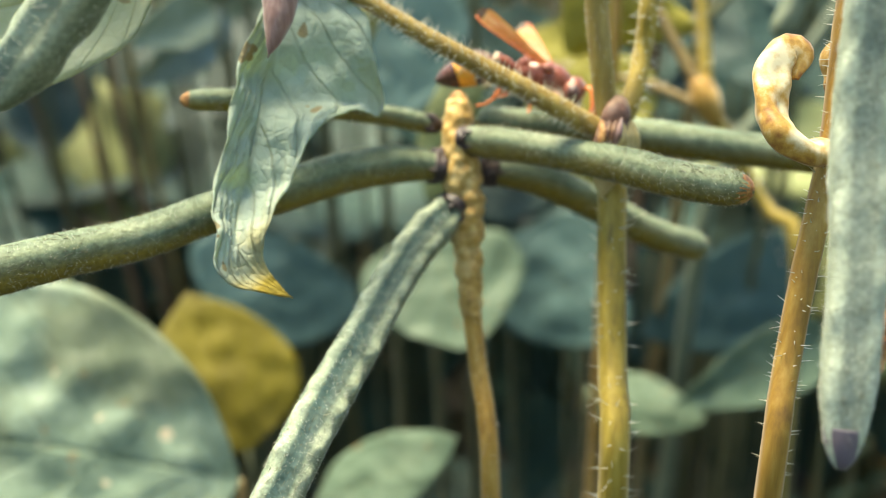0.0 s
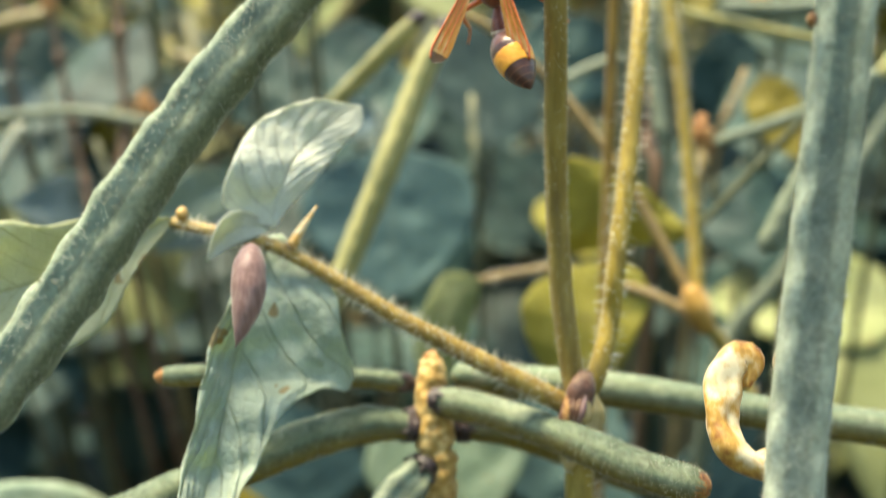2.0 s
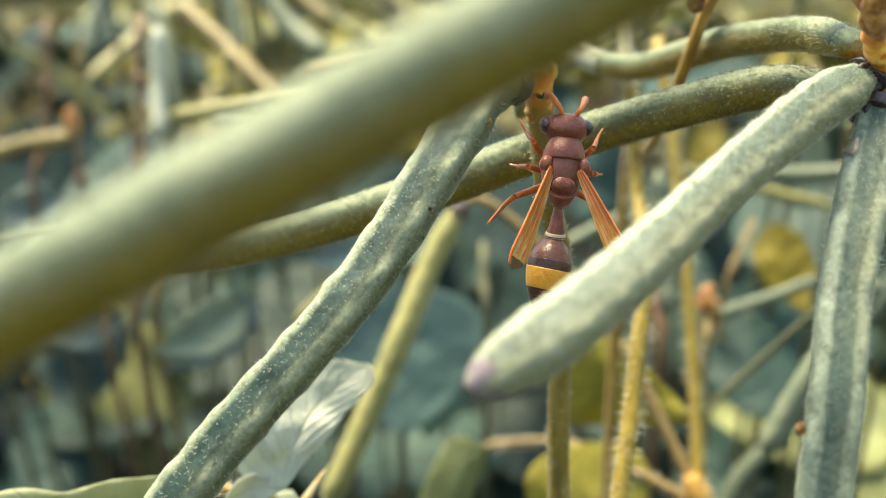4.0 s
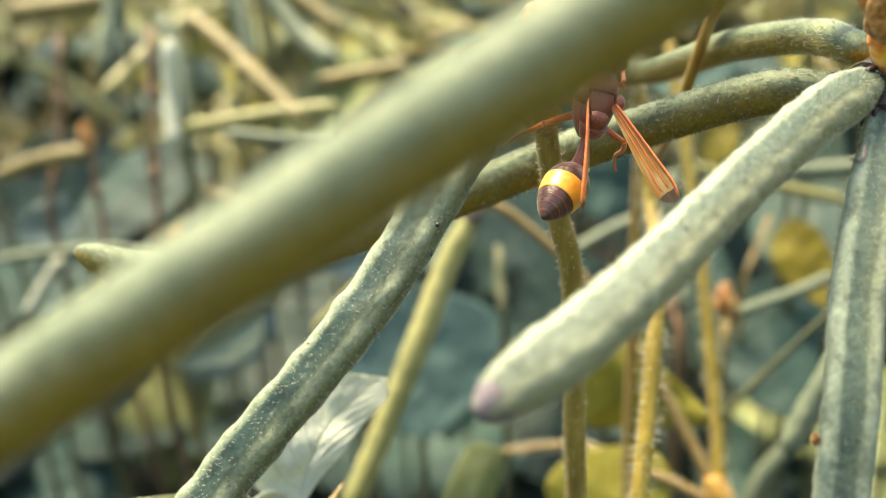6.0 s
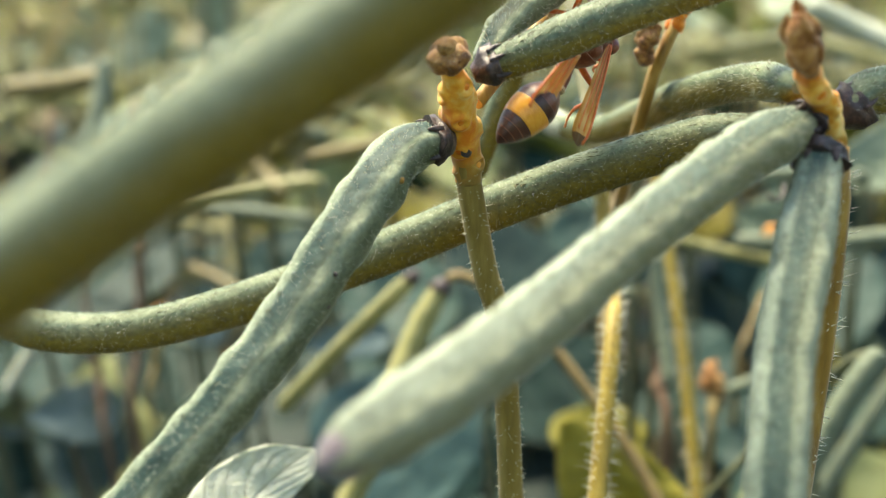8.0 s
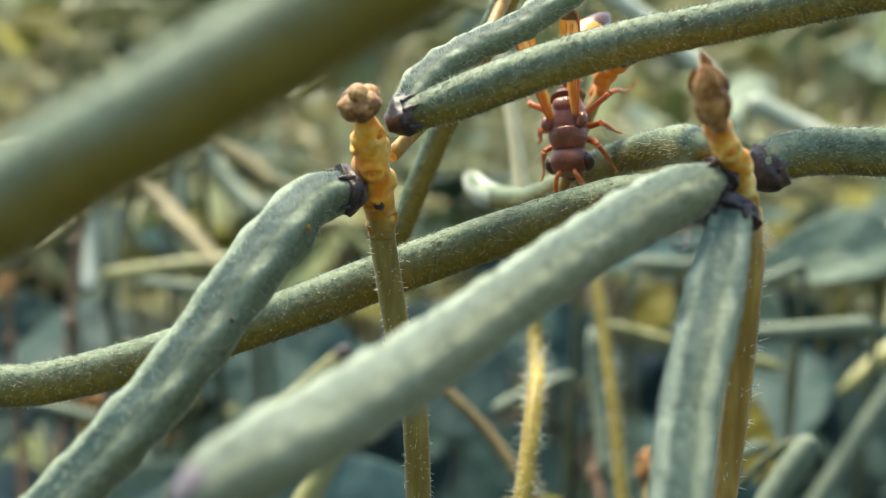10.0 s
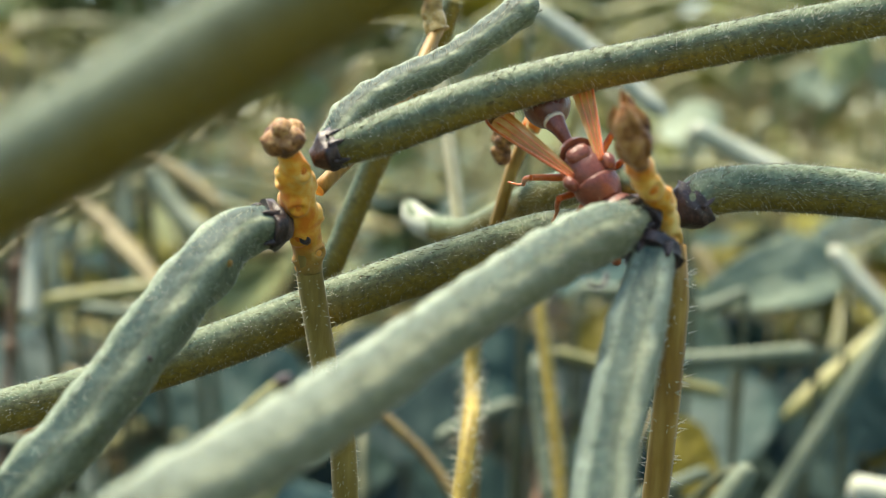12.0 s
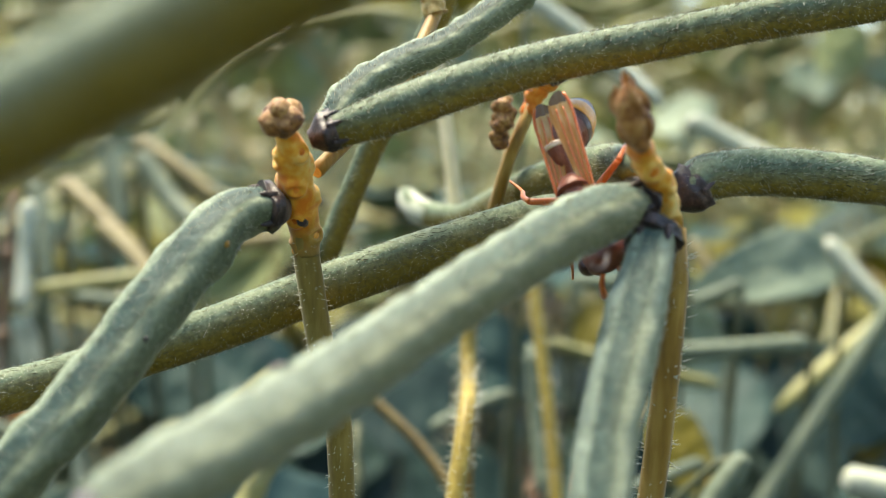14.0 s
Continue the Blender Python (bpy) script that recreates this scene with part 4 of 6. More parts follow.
hanging_stalk()


def mite():
    q = Vector((29.0, 74.9, 412.0))
    ob = part("mite", tube([q + Vector((0, 0, -0.45)), q + Vector((0, 0, -0.1)), q + Vector((0, 0, 0.3)), q + Vector((0, 0, 0.55))], lambda s: 0.36 * max(0.1, math.sin(0.25 + 2.6 * s)), 12, 12), DARKBUD)
    tagged(ob, "tiny red-brown mite clinging to a pod", "mite")
    for k in range(4):
        for e in (-1, 1):
            a = q + Vector((0, 0, -0.25 + 0.18 * k))
            part("leg", tube([a, a + Vector((0.15, 0.3 * e, 0.1)), a + Vector((0.3, 0.42 * e, 0.02))], 0.05, 6, 5), BARK, ob)


mite()


# ---- the pod close to the lens ----
def near_stalk():
    pts = [(34.0, 45.1, 454.2), (24.0, 45.5, 448.5), (14.0, 45.9, 442.7), (4.0, 46.3, 436.9), (-6.0, 46.7, 431.0), (-18.0, 47.2, 423.8), (-30.0, 47.7, 416.5), (-40.0, 48.1, 410.4)]
    stem = [pts[0], (48, 32, 480), (85, 0, 495), (125, -40, 470), (145, -70, 380)]
    foot = to_ground(stem[-1], 20, -20)
    ob = thing("bean_stalk", foot[-1], "bean stalk with one thick olive pod slanting across", "bean stalk")
    part("stem", tube(stem + foot, lambda s: 0.9 + 0.6 * s, 60, 12), STALK, ob)
    pod(ob, pts, 1.94, 13, 0.2, UNDERLIT, seed=41, fuzz=1600)
    return ob


NEAR = near_stalk()


# ---- the dry raceme behind ----
def dry_stalk():
    st = [(33.0, 116.0, 444.4), (31.4, 116.9, 443.0), (30.6, 117.7, 440.7), (28.8, 118.4, 436.4), (27.5, 119.1, 431.8), (26.7, 122.6, 426.1), (26.5, 138.1, 418.8), (26.7, 155.5, 410.4)]
    foot = to_ground(st[-1], 0, 20)
    ob = thing("bean_stalk", foot[-1], "thin dry brown bean stalk with a shrivelled bud", "bean stalk")
    part("stem", tube(st[1:] + foot, lambda s: 0.62 + 0.5 * s, 70, 10, lambda s, a: 1 + 0.12 * noise.noise((s * 60, math.cos(a), math.sin(a)))), OCHRE, ob)
    part("node", knobbly(st[:3], lambda s: 0.95 - 0.25 * s, 0.9, 0.5, 6), NODE, ob, "yellow knobbly node")
    part("dried_bud", knobbly([(28.1, 117.5, 437.6), (27.9, 117.1, 439.0), (28.2, 116.8, 440.8), (28.2, 116.9, 442.3)], lambda s: 0.35 + 0.5 * math.sin(0.3 + 2.2 * s), 0.8, 0.9, 11), DARKBUD, ob, "shrivelled brown bud")
    part("scar", tube([(32.4, 115.5, 444.0), (33.4, 115.0, 444.3), (34.3, 114.5, 444.7)], lambda s: 0.85 - 0.3 * s, 8, 10), CALYX, ob)


dry_stalk()


def leaning_stalk():
    st = [(115.5, 221.5, 420.6), (108.0, 220.6, 408.6), (95.8, 217.2, 391.5), (83.5, 212.9, 374.1), (68.4, 208.1, 351.9), (54.8, 203.4, 330.5)]
    foot = to_ground(st[-1], -20, 10)
    ob = thing("bean_stalk", foot[-1], "pale green bean stalk slanting behind", "bean stalk")
    part("stem", tube(st + foot, lambda s: 1.8, 60, 10), GREYPOD, ob)
    pod(ob, [(110.3, 183.5, 383.1), (101.3, 185.6, 384.1), (94.8, 187.6, 385.0), (89.1, 189.7, 385.6)], 2.6, 5, 0.2, PALEPOD, seed=81, fuzz=0, calyx=False)


leaning_stalk()


# ---- the stalk behind with three branches, its leaves and pods ----
def back_stalk():
    st = [(34.9, 187.2, 430.0), (36.7, 182.1, 418.8), (38.8, 175.5, 401.7), (39.9, 170.1, 389.3), (40.9, 163.6, 372.9), (41.3, 158.5, 362.0), (45.3, 158.6, 356.0), (50.7, 157.0, 345.7), (55.1, 151.0, 336.5)]
    foot = to_ground(st[-1], 12, 12)
    ob = thing("bean_stalk", foot[-1], "yellow hairy bean stalk with a branching joint and pods", "bean stalk")
    part("stem", tube(st + foot, lambda s: 0.95 + 0.8 * s, 100, 10, lambda s, a: 1 + 0.06 * math.cos(5 * a)), STALK, ob)
    hairs(ob, st, 1.1, 500, 1.4, 51, 0.0, thick=0.07)
    part("joint", tube([(39.5, 158.5, 365.8), (40.9, 157.5, 362.1), (42.3, 156.8, 359.2)], lambda s: 1.2 + 0.9 * math.sin(3.1 * s), 12, 12, lambda s, a: 1 + 0.1 * math.sin(4 * a + 5 * s)), GOLD, ob)
    b1 = [(40.6, 158.7, 362.9), (36.9, 162.5, 369.5), (31.7, 166.9, 378.9), (25.3, 170.1, 387.9), (19.9, 172.7, 394.5), (14.4, 173.8, 399.5), (8.9, 174.8, 403.9), (5.7, 175.0, 405.2), (4.0, 173.8, 404.7)]
    part("branch", tube(b1, lambda s: 0.95 - 0.15 * s, 60, 10), BROWN, ob)
    b2 = [(39.8, 158.3, 361.4), (33.5, 160.8, 364.0), (26.9, 165.0, 365.1), (21.0, 170.9, 365.0), (14.7, 174.3, 363.2), (7.9, 176.6, 361.2)]
    part("branch", tube(b2, lambda s: 0.9 - 0.3 * s, 50, 10), BROWN, ob)
    hairs(ob, b2, 0.8, 300, 1.1, 52, 0.0, thick=0.07)
    pod(ob, [(3.4, 173.6, 404.2), (-0.7, 170.4, 396.9), (-6.0, 164.6, 384.2), (-11.2, 160.1, 372.3), (-16.4, 155.7, 360.7)], 1.95, 12, 0.35, FARPOD, seed=53, fuzz=0)
    pod(ob, [(-0.9, 175.2, 405.4), (-7.4, 175.3, 399.3), (-15.3, 177.0, 391.6), (-24.4, 178.1, 382.2)], 1.4, 10, 0.3, FARPOD, seed=54, fuzz=0)
    pod(ob, [(63.6, 156.9, 398.1), (58.5, 155.7, 390.8), (53.3, 154.1, 381.8), (48.7, 152.5, 372.8)], 1.7, 8, 0.3, GREYPOD, seed=55, fuzz=0, calyx=False)
    part("pod_stalk", tube([(40.9, 163.6, 372.9), (52.4, 161.7, 386.9), (59.5, 158.2, 396.0), (63.6, 156.9, 398.1)], 0.6, 24, 8), SHADESTEM, ob)
    pod(ob, [(54.4, 212.9, 403.2), (64.4, 210.1, 402.7), (74.4, 208.7, 403.6), (89.4, 207.7, 405.1)], 1.7, 10, 0.3, GREYPOD, seed=56, fuzz=0, calyx=False)
    q = Vector((60.3, 208.4, 404.8))
    part("shed_flower", tube([q + Vector((-1.6, 0, 0)), q + Vector((-0.2, 0, 1.0)), q + Vector((1.6, 0, 0.3))], lambda s: 0.9 * math.sin(0.3 + 2.5 * s), 12, 10, lambda s, a: 1 + 0.25 * math.sin(3 * a)), ORANGEPETAL, ob, "orange scrap of a flower")
    leaf(ob, [(27.1, 171.8, 382.3), (22.3, 173.7, 382.7), (20.7, 175.0, 380.0), (20.5, 175.3, 373.4), (21.2, 175.6, 367.0)], [(27.6, 171.8, 382.5), (26.8, 170.9, 379.2), (26.5, 170.9, 375.3), (24.6, 172.6, 370.6), (21.7, 175.6, 366.6)],
         [(28.1, 171.8, 382.3), (33.7, 169.1, 378.9), (37.7, 167.2, 375.2), (40.0, 165.2, 371.5), (23.2, 175.5, 366.1)], YELLOWLEAF, seed=12, label="yellow-green curling leaflet")
    leaf(ob, [(21.6, 167.2, 366.4), (16.4, 168.1, 362.8), (14.5, 167.8, 358.4), (16.7, 165.9, 351.3), (22.4, 162.9, 343.0)], [(22.1, 167.2, 366.4), (22.9, 164.1, 362.5), (23.9, 161.8, 357.8), (24.5, 160.2, 351.7), (24.0, 161.1, 343.6)],
         [(22.5, 167.2, 366.4), (30.2, 163.9, 368.2), (34.0, 160.8, 364.0), (31.1, 158.5, 355.9), (25.6, 159.4, 344.8)], YELLOWLEAF, seed=13, label="hanging yellow-green leaflet")
    leaf(ob, [(7.9, 176.7, 361.6), (2.3, 175.8, 362.9), (-1.2, 173.3, 358.2), (-3.1, 170.5, 352.2), (-1.9, 168.3, 344.0)], [(7.9, 176.6, 361.4), (4.3, 174.5, 357.8), (2.6, 172.0, 352.7), (1.2, 170.6, 348.1), (-0.5, 168.3, 343.5)],
         [(8.1, 176.5, 361.0), (7.2, 175.3, 356.5), (5.0, 173.4, 349.9), (2.7, 170.8, 344.8), (0.1, 169.2, 343.0)], LIMELEAF, seed=14, label="drooping ribbed leaflet")


back_stalk()


# ---- broad leaves low behind the stalks ----
def low_leaves():
    # (base, tip, width in mm, across, material)
    def one(b, t, side, w, mat, label, droop=0.25, fold=0.12, seed=1, bend=(10, 15)):
        l, m, r = ovate(b, t, Vector(side), w, droop, fold)
        foot = to_ground(b, *bend)
        ob = thing("bean_leaf", foot[-1], label, "leaf", "low leaves")
        leaf(ob, l, m, r, mat, "blade", 0.7, seed)
        part("leaf_stalk", tube([b] + foot, lambda s: 0.55 + 0.4 * s, 40, 8), SHADESTEM, ob)

    b = (-32.1, 147.4, 303.7)
    big = thing("bean_leaf", to_ground(b, 10, 15)[-1], "broad grey-green leaf with small pale scars", "leaf", "low leaves")
    leaf(big, [b, (-34.6, 149.3, 314.1), (-39.6, 150.8, 323.4), (-47.8, 151.9, 331.8), (-59.3, 151.9, 337.2), (-73.9, 147.6, 336.8), (-85.4, 140.4, 329.3)],
         [b, (-39.3, 142.8, 308.4), (-47.2, 140.9, 311.7), (-55.6, 139.0, 315.0), (-64.5, 137.0, 317.8), (-74.3, 135.6, 319.7), (-85.5, 140.2, 328.5)],
         [b, (-35.0, 139.8, 300.6), (-41.1, 134.6, 298.2), (-50.1, 129.9, 296.9), (-60.2, 126.7, 299.6), (-72.3, 126.9, 305.6), (-85.5, 139.9, 327.8)], SCARRED, "blade", 0.8, 61, 14, 40)
    part("leaf_stalk", tube([b] + to_ground(b, 10, 15), lambda s: 0.6 + 0.4 * s, 40, 8), FARSTEM, big)
    one((-35.7, 173.3, 292.9), (-48.1, 188.6, 318.7), (0.9, 0.3, 0.1), 29, MUSTARD, "yellowed bean leaf in the shade", 0.2, 0.1, 62)
    one((-22.0, 161.3, 289.8), (3.1, 156.5, 305.6), (0.3, 0.5, 0.8), 15, DULL, "small light green leaf low on the plant", 0.2, 0.1, 63)
    one((-1.5, 202.3, 327.0), (5.9, 184.2, 308.1), (0.95, 0.2, 0.1), 34, DULL, "pale rounded leaf hanging behind the pods", 0.1, 0.1, 64)
    one((16.1, 224.7, 316.0), (40.7, 207.3, 298.8), (0.7, 0.1, 0.7), 32, TEAL, "dark blue-green rounded leaf", 0.1, 0.1, 65)
    one((84.5, 221.8, 309.4), (43.1, 207.7, 299.9), (0.2, 0.3, 0.9), 26, TEAL, "blue-green leaf behind the stems", 0.1, 0.1, 66)
    one((32.0, 203.4, 288.7), (53.7, 187.7, 289.9), (0.2, 0.6, 0.8), 13, DULL, "narrow silvery bean leaf seen edge-on", 0.1, 0.2, 67)
    one((80.0, 193.8, 306.1), (44.8, 180.0, 297.6), (0.3, 0.5, 0.8), 15, DULL, "half-lit yellow-green leaf behind the stems", 0.2, 0.3, 68)
    one((-32.1, 225.2, 316.4), (-41.7, 211.6, 295.1), (0.9, 0.3, 0.1), 40, TEAL, "large dull green leaf in shade", 0.1, 0.1, 69)
    one((-12.2, 233.4, 373.6), (-9.3, 217.9, 343.3), (0.95, 0.2, 0.1), 39, TEAL, "broad grey-green leaf hanging flat", 0.1, 0.08, 70)
    one((82.0, 255.1, 344.3), (71.9, 259.7, 362.7), (0.95, 0.2, 0.1), 24, TEAL, "grey-green leaf behind the yellow stem", 0.1, 0.1, 71)
    one((-47.0, 234.6, 365.9), (-62.4, 217.1, 361.0), (0.2, 0.6, 0.8), 12, PALELEAF, "curled pale leaf with a dark underside", 0.2, 0.4, 72)
    one((30.6, 242.4, 362.0), (32.3, 231.5, 347.7), (0.9, 0.3, 0.1), 22, YELLOWLEAF, "yellow-green leaf high behind the stems", 0.1, 0.1, 73)
    one((-2.5, 253.3, 361.9), (-5.4, 237.1, 333.7), (0.9, 0.3, 0.1), 26, LEAF, "grey-green leaf behind the raceme", 0.1, 0.1, 74)

    one((-81.8, 253.4, 356.4), (-99.2, 238.9, 359.4), (0.1, 0.5, 0.9), 15, BLUEGREY, "blue-grey bean leaf lying flat", 0.2, 0.25, 81)
    one((-56.1, 261.1, 380.0), (-70.9, 247.3, 377.4), (0.3, 0.5, 0.8), 16, BLUEGREY, "pale blue-grey bean leaf among stalks", 0.2, 0.3, 82)
    one((-101.4, 272.8, 381.0), (-117.0, 264.1, 378.5), (0.1, 0.5, 0.9), 12, BLUEGREY, "pale bean leaf among dry stalks", 0.2, 0.2, 83)
    one((-48.3, 252.8, 363.5), (-67.8, 239.3, 348.1), (0.6, 0.4, 0.6), 14, BLUEGREY, "pale-edged bean leaf with a dark side", 0.2, 0.4, 84)
    one((63.5, 225.7, 370.1), (64.7, 207.5, 352.9), (0.95, 0.2, 0.2), 25, LEAF, "crumpled blue-green bean leaf", 0.1, 0.25, 85)
    one((69.1, 233.9, 387.8), (75.0, 221.3, 371.2), (0.9, 0.3, 0.2), 14, MUSTARD, "olive yellow bean leaf", 0.1, 0.2, 86)
    one((88.2, 259.0, 392.6), (61.0, 249.9, 401.8), (0.2, 0.4, 0.9), 20, PALELEAF, "pale bean leaf catching the light", 0.2, 0.2, 87)
    one((52.7, 250.5, 405.6), (58.8, 244.7, 398.6), (0.7, 0.2, 0.7), 12, MUSTARD, "small yellow bean leaf", 0.1, 0.2, 88)
    one((-13.9, 239.9, 378.6), (-31.5, 230.7, 378.2), (0.2, 0.5, 0.9), 10, BLUEGREY, "pale folded bean leaf in shade", 0.2, 0.4, 89)
    one((-20.6, 260.8, 398.9), (-20.8, 244.9, 378.9), (0.9, 0.2, 0.2), 22, LEAF, "dark green bean leaf behind the pods", 0.1, 0.2, 90)

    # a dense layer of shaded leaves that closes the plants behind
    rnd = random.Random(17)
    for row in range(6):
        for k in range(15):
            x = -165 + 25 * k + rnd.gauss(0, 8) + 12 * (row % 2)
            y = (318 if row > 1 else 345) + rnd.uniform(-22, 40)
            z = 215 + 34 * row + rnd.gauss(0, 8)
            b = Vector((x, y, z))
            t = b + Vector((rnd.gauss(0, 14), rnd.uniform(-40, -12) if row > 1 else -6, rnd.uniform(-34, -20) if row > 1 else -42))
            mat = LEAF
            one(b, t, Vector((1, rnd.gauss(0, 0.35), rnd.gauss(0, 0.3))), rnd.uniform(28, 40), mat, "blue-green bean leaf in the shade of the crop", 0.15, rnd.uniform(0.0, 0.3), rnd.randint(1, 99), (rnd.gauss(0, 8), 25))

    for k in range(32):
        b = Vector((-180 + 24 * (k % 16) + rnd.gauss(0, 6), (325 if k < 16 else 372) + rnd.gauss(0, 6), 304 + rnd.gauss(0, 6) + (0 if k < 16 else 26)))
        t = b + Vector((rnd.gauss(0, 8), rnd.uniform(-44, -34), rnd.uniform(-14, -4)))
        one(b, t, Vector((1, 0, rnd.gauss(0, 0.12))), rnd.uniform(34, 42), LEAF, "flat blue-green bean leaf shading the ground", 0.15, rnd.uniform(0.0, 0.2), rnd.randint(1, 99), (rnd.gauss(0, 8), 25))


low_leaves()


# ---- racemes further behind, with loose pods ----
def loose_pods():
    def one(points, r, mat, label):
        foot = to_ground(points[0], 5, 95)
        ob = thing("bean_stalk", foot[-1], label, "bean stalk", "racemes behind")
        part("stem", tube([points[0]] + foot, lambda s: 0.7 + 0.8 * s, 40, 8), SHADESTEM, ob)
        fat = lambda s: r * (1 - max(0, s - 0.93) * 10) * min(1, 0.4 + s * 9)
        part("pod", tube(points, fat, 40, 12, lambda s, a: 1 + 0.04 * math.sin(60 * s)), mat, ob)

    one([(-86.3, 272.6, 440.0), (-86.9, 267.7, 429.5), (-88.3, 262.7, 419.2)], 2.2, GREYPOD, "bean stalk with one pale hanging pod")
    one([(-75.1, 271.1, 431.7), (-69.3, 263.5, 417.2), (-67.1, 254.3, 398.2)], 2.3, GREYPOD, "bean stalk with one long pale hanging pod")
    one([(-71.3, 279.5, 431.1), (-56.0, 269.3, 420.3), (-39.8, 256.3, 406.7)], 2.4, YELLOWPOD, "bean stalk with one ochre slanting pod")
    one([(-50.1, 274.3, 437.5), (-41.3, 267.9, 426.8), (-30.9, 260.5, 419.9)], 2.3, GREYPOD, "bean stalk with one grey-green slanting pod")
    one([(-125.4, 296.9, 431.7), (-109.5, 293.1, 432.9), (-94.1, 289.4, 434.8)], 3.0, YELLOWPOD, "bean stalk with one yellow pod")
    one([(-38.1, 268.9, 414.4), (-26.5, 266.1, 416.5), (-13.7, 261.3, 418.7)], 1.9, YELLOWPOD, "bean stalk with one thin yellow pod")
    one([(-115.8, 258.3, 394.2), (-103.0, 256.2, 398.6), (-89.7, 251.6, 401.2)], 2.2, YELLOWPOD, "bean stalk with one straw-yellow pod")
    one([(36.8, 212.1, 466.8), (48.9, 209.3, 457.7), (60.3, 204.5, 446.9)], 1.7, PALEPOD, "bean stalk with one grey-green slanting pod")
    one([(72.9, 240.6, 446.5), (82.4, 238.2, 441.4), (91.7, 233.8, 436.3)], 2.3, PALEPOD, "bean stalk with one pale slanting pod")
    one([(99.6, 231.7, 422.3), (104.8, 228.1, 415.4), (110.9, 224.5, 408.1)], 1.9, PALEPOD, "bean stalk with one pale green pod")
    one([(-61.3, 280.4, 442.5), (-56.4, 275.5, 430.9), (-53.6, 270.6, 419.6)], 2.2, GREYPOD, "bean stalk with one pale hanging pod")
    one([(-55.3, 288.3, 441.4), (-44.1, 283.8, 434.5), (-31.9, 279.1, 425.7)], 2.4, YELLOWPOD, "bean stalk with one ochre slanting pod")
    one([(-65.9, 245.7, 427.1), (-65.6, 242.4, 415.2), (-64.5, 237.4, 404.4)], 1.7, PALEPOD, "bean stalk with one pale ribbed hanging pod")
    one([(-111.4, 240.3, 377.9), (-95.0, 239.6, 380.3), (-78.5, 237.5, 381.1), (-55.9, 233.5, 377.5)], 1.25, GREYPOD, "bean stalk with one thin green arching pod")
    one([(-27.7, 240.3, 412.4), (-44.8, 239.1, 410.9), (-63.5, 240.5, 408.0)], 1.7, FARPOD, "bean stalk with one long level pod")
    one([(-51.8, 248.0, 422.0), (-44.3, 243.8, 416.6), (-35.3, 237.1, 409.7)], 1.5, YELLOWPOD, "bean stalk with one ochre slanting pod")
    one([(-27.8, 231.1, 405.6), (-39.7, 231.0, 407.1), (-51.6, 231.8, 408.3)], 1.3, GREYPOD, "bean stalk with one grey-green level pod")
    one([(-96.4, 246.0, 377.2), (-100.6, 244.1, 370.9), (-104.9, 241.9, 364.0)], 1.6, PALEPOD, "bean stalk with one short pale pod")
    one([(48.2, 226.6, 413.9), (59.6, 225.0, 413.6), (70.6, 224.7, 414.4)], 1.5, GREYPOD, "bean stalk with one grey-green level pod")
    one([(43.0, 216.2, 403.4), (55.7, 213.9, 400.3), (74.6, 211.6, 396.4)], 0.95, FARPOD, "bean stalk with one thin olive pod")
    one([(73.0, 233.1, 421.7), (75.2, 229.8, 416.8), (77.7, 226.4, 411.7)], 1.6, YELLOWPOD, "bean stalk with one short yellow pod")
    one([(79.4, 218.0, 414.7), (75.4, 218.3, 412.8), (70.6, 218.5, 410.8)], 1.4, GREYPOD, "bean stalk with one short green pod")
    one([(38.1, 197.9, 405.6), (39.2, 194.5, 393.0), (40.2, 189.3, 381.7)], 1.35, GREYPOD, "bean stalk with one grey-green hanging pod")
    one([(35.5, 210.4, 394.7), (28.2, 207.3, 392.4), (21.1, 203.0, 389.5)], 1.1, GREYPOD, "bean stalk with one thin green pod")
    one([(67.7, 196.1, 386.5), (59.0, 192.9, 384.0), (49.1, 189.7, 381.6)], 1.1, GREYPOD, "bean stalk with one slanting grey-green pod")
    one([(-60.8, 246.8, 392.6), (-52.3, 243.3, 389.9), (-43.8, 238.5, 386.1)], 1.2, YELLOWPOD, "bean stalk with one thin yellow pod")


loose_pods()


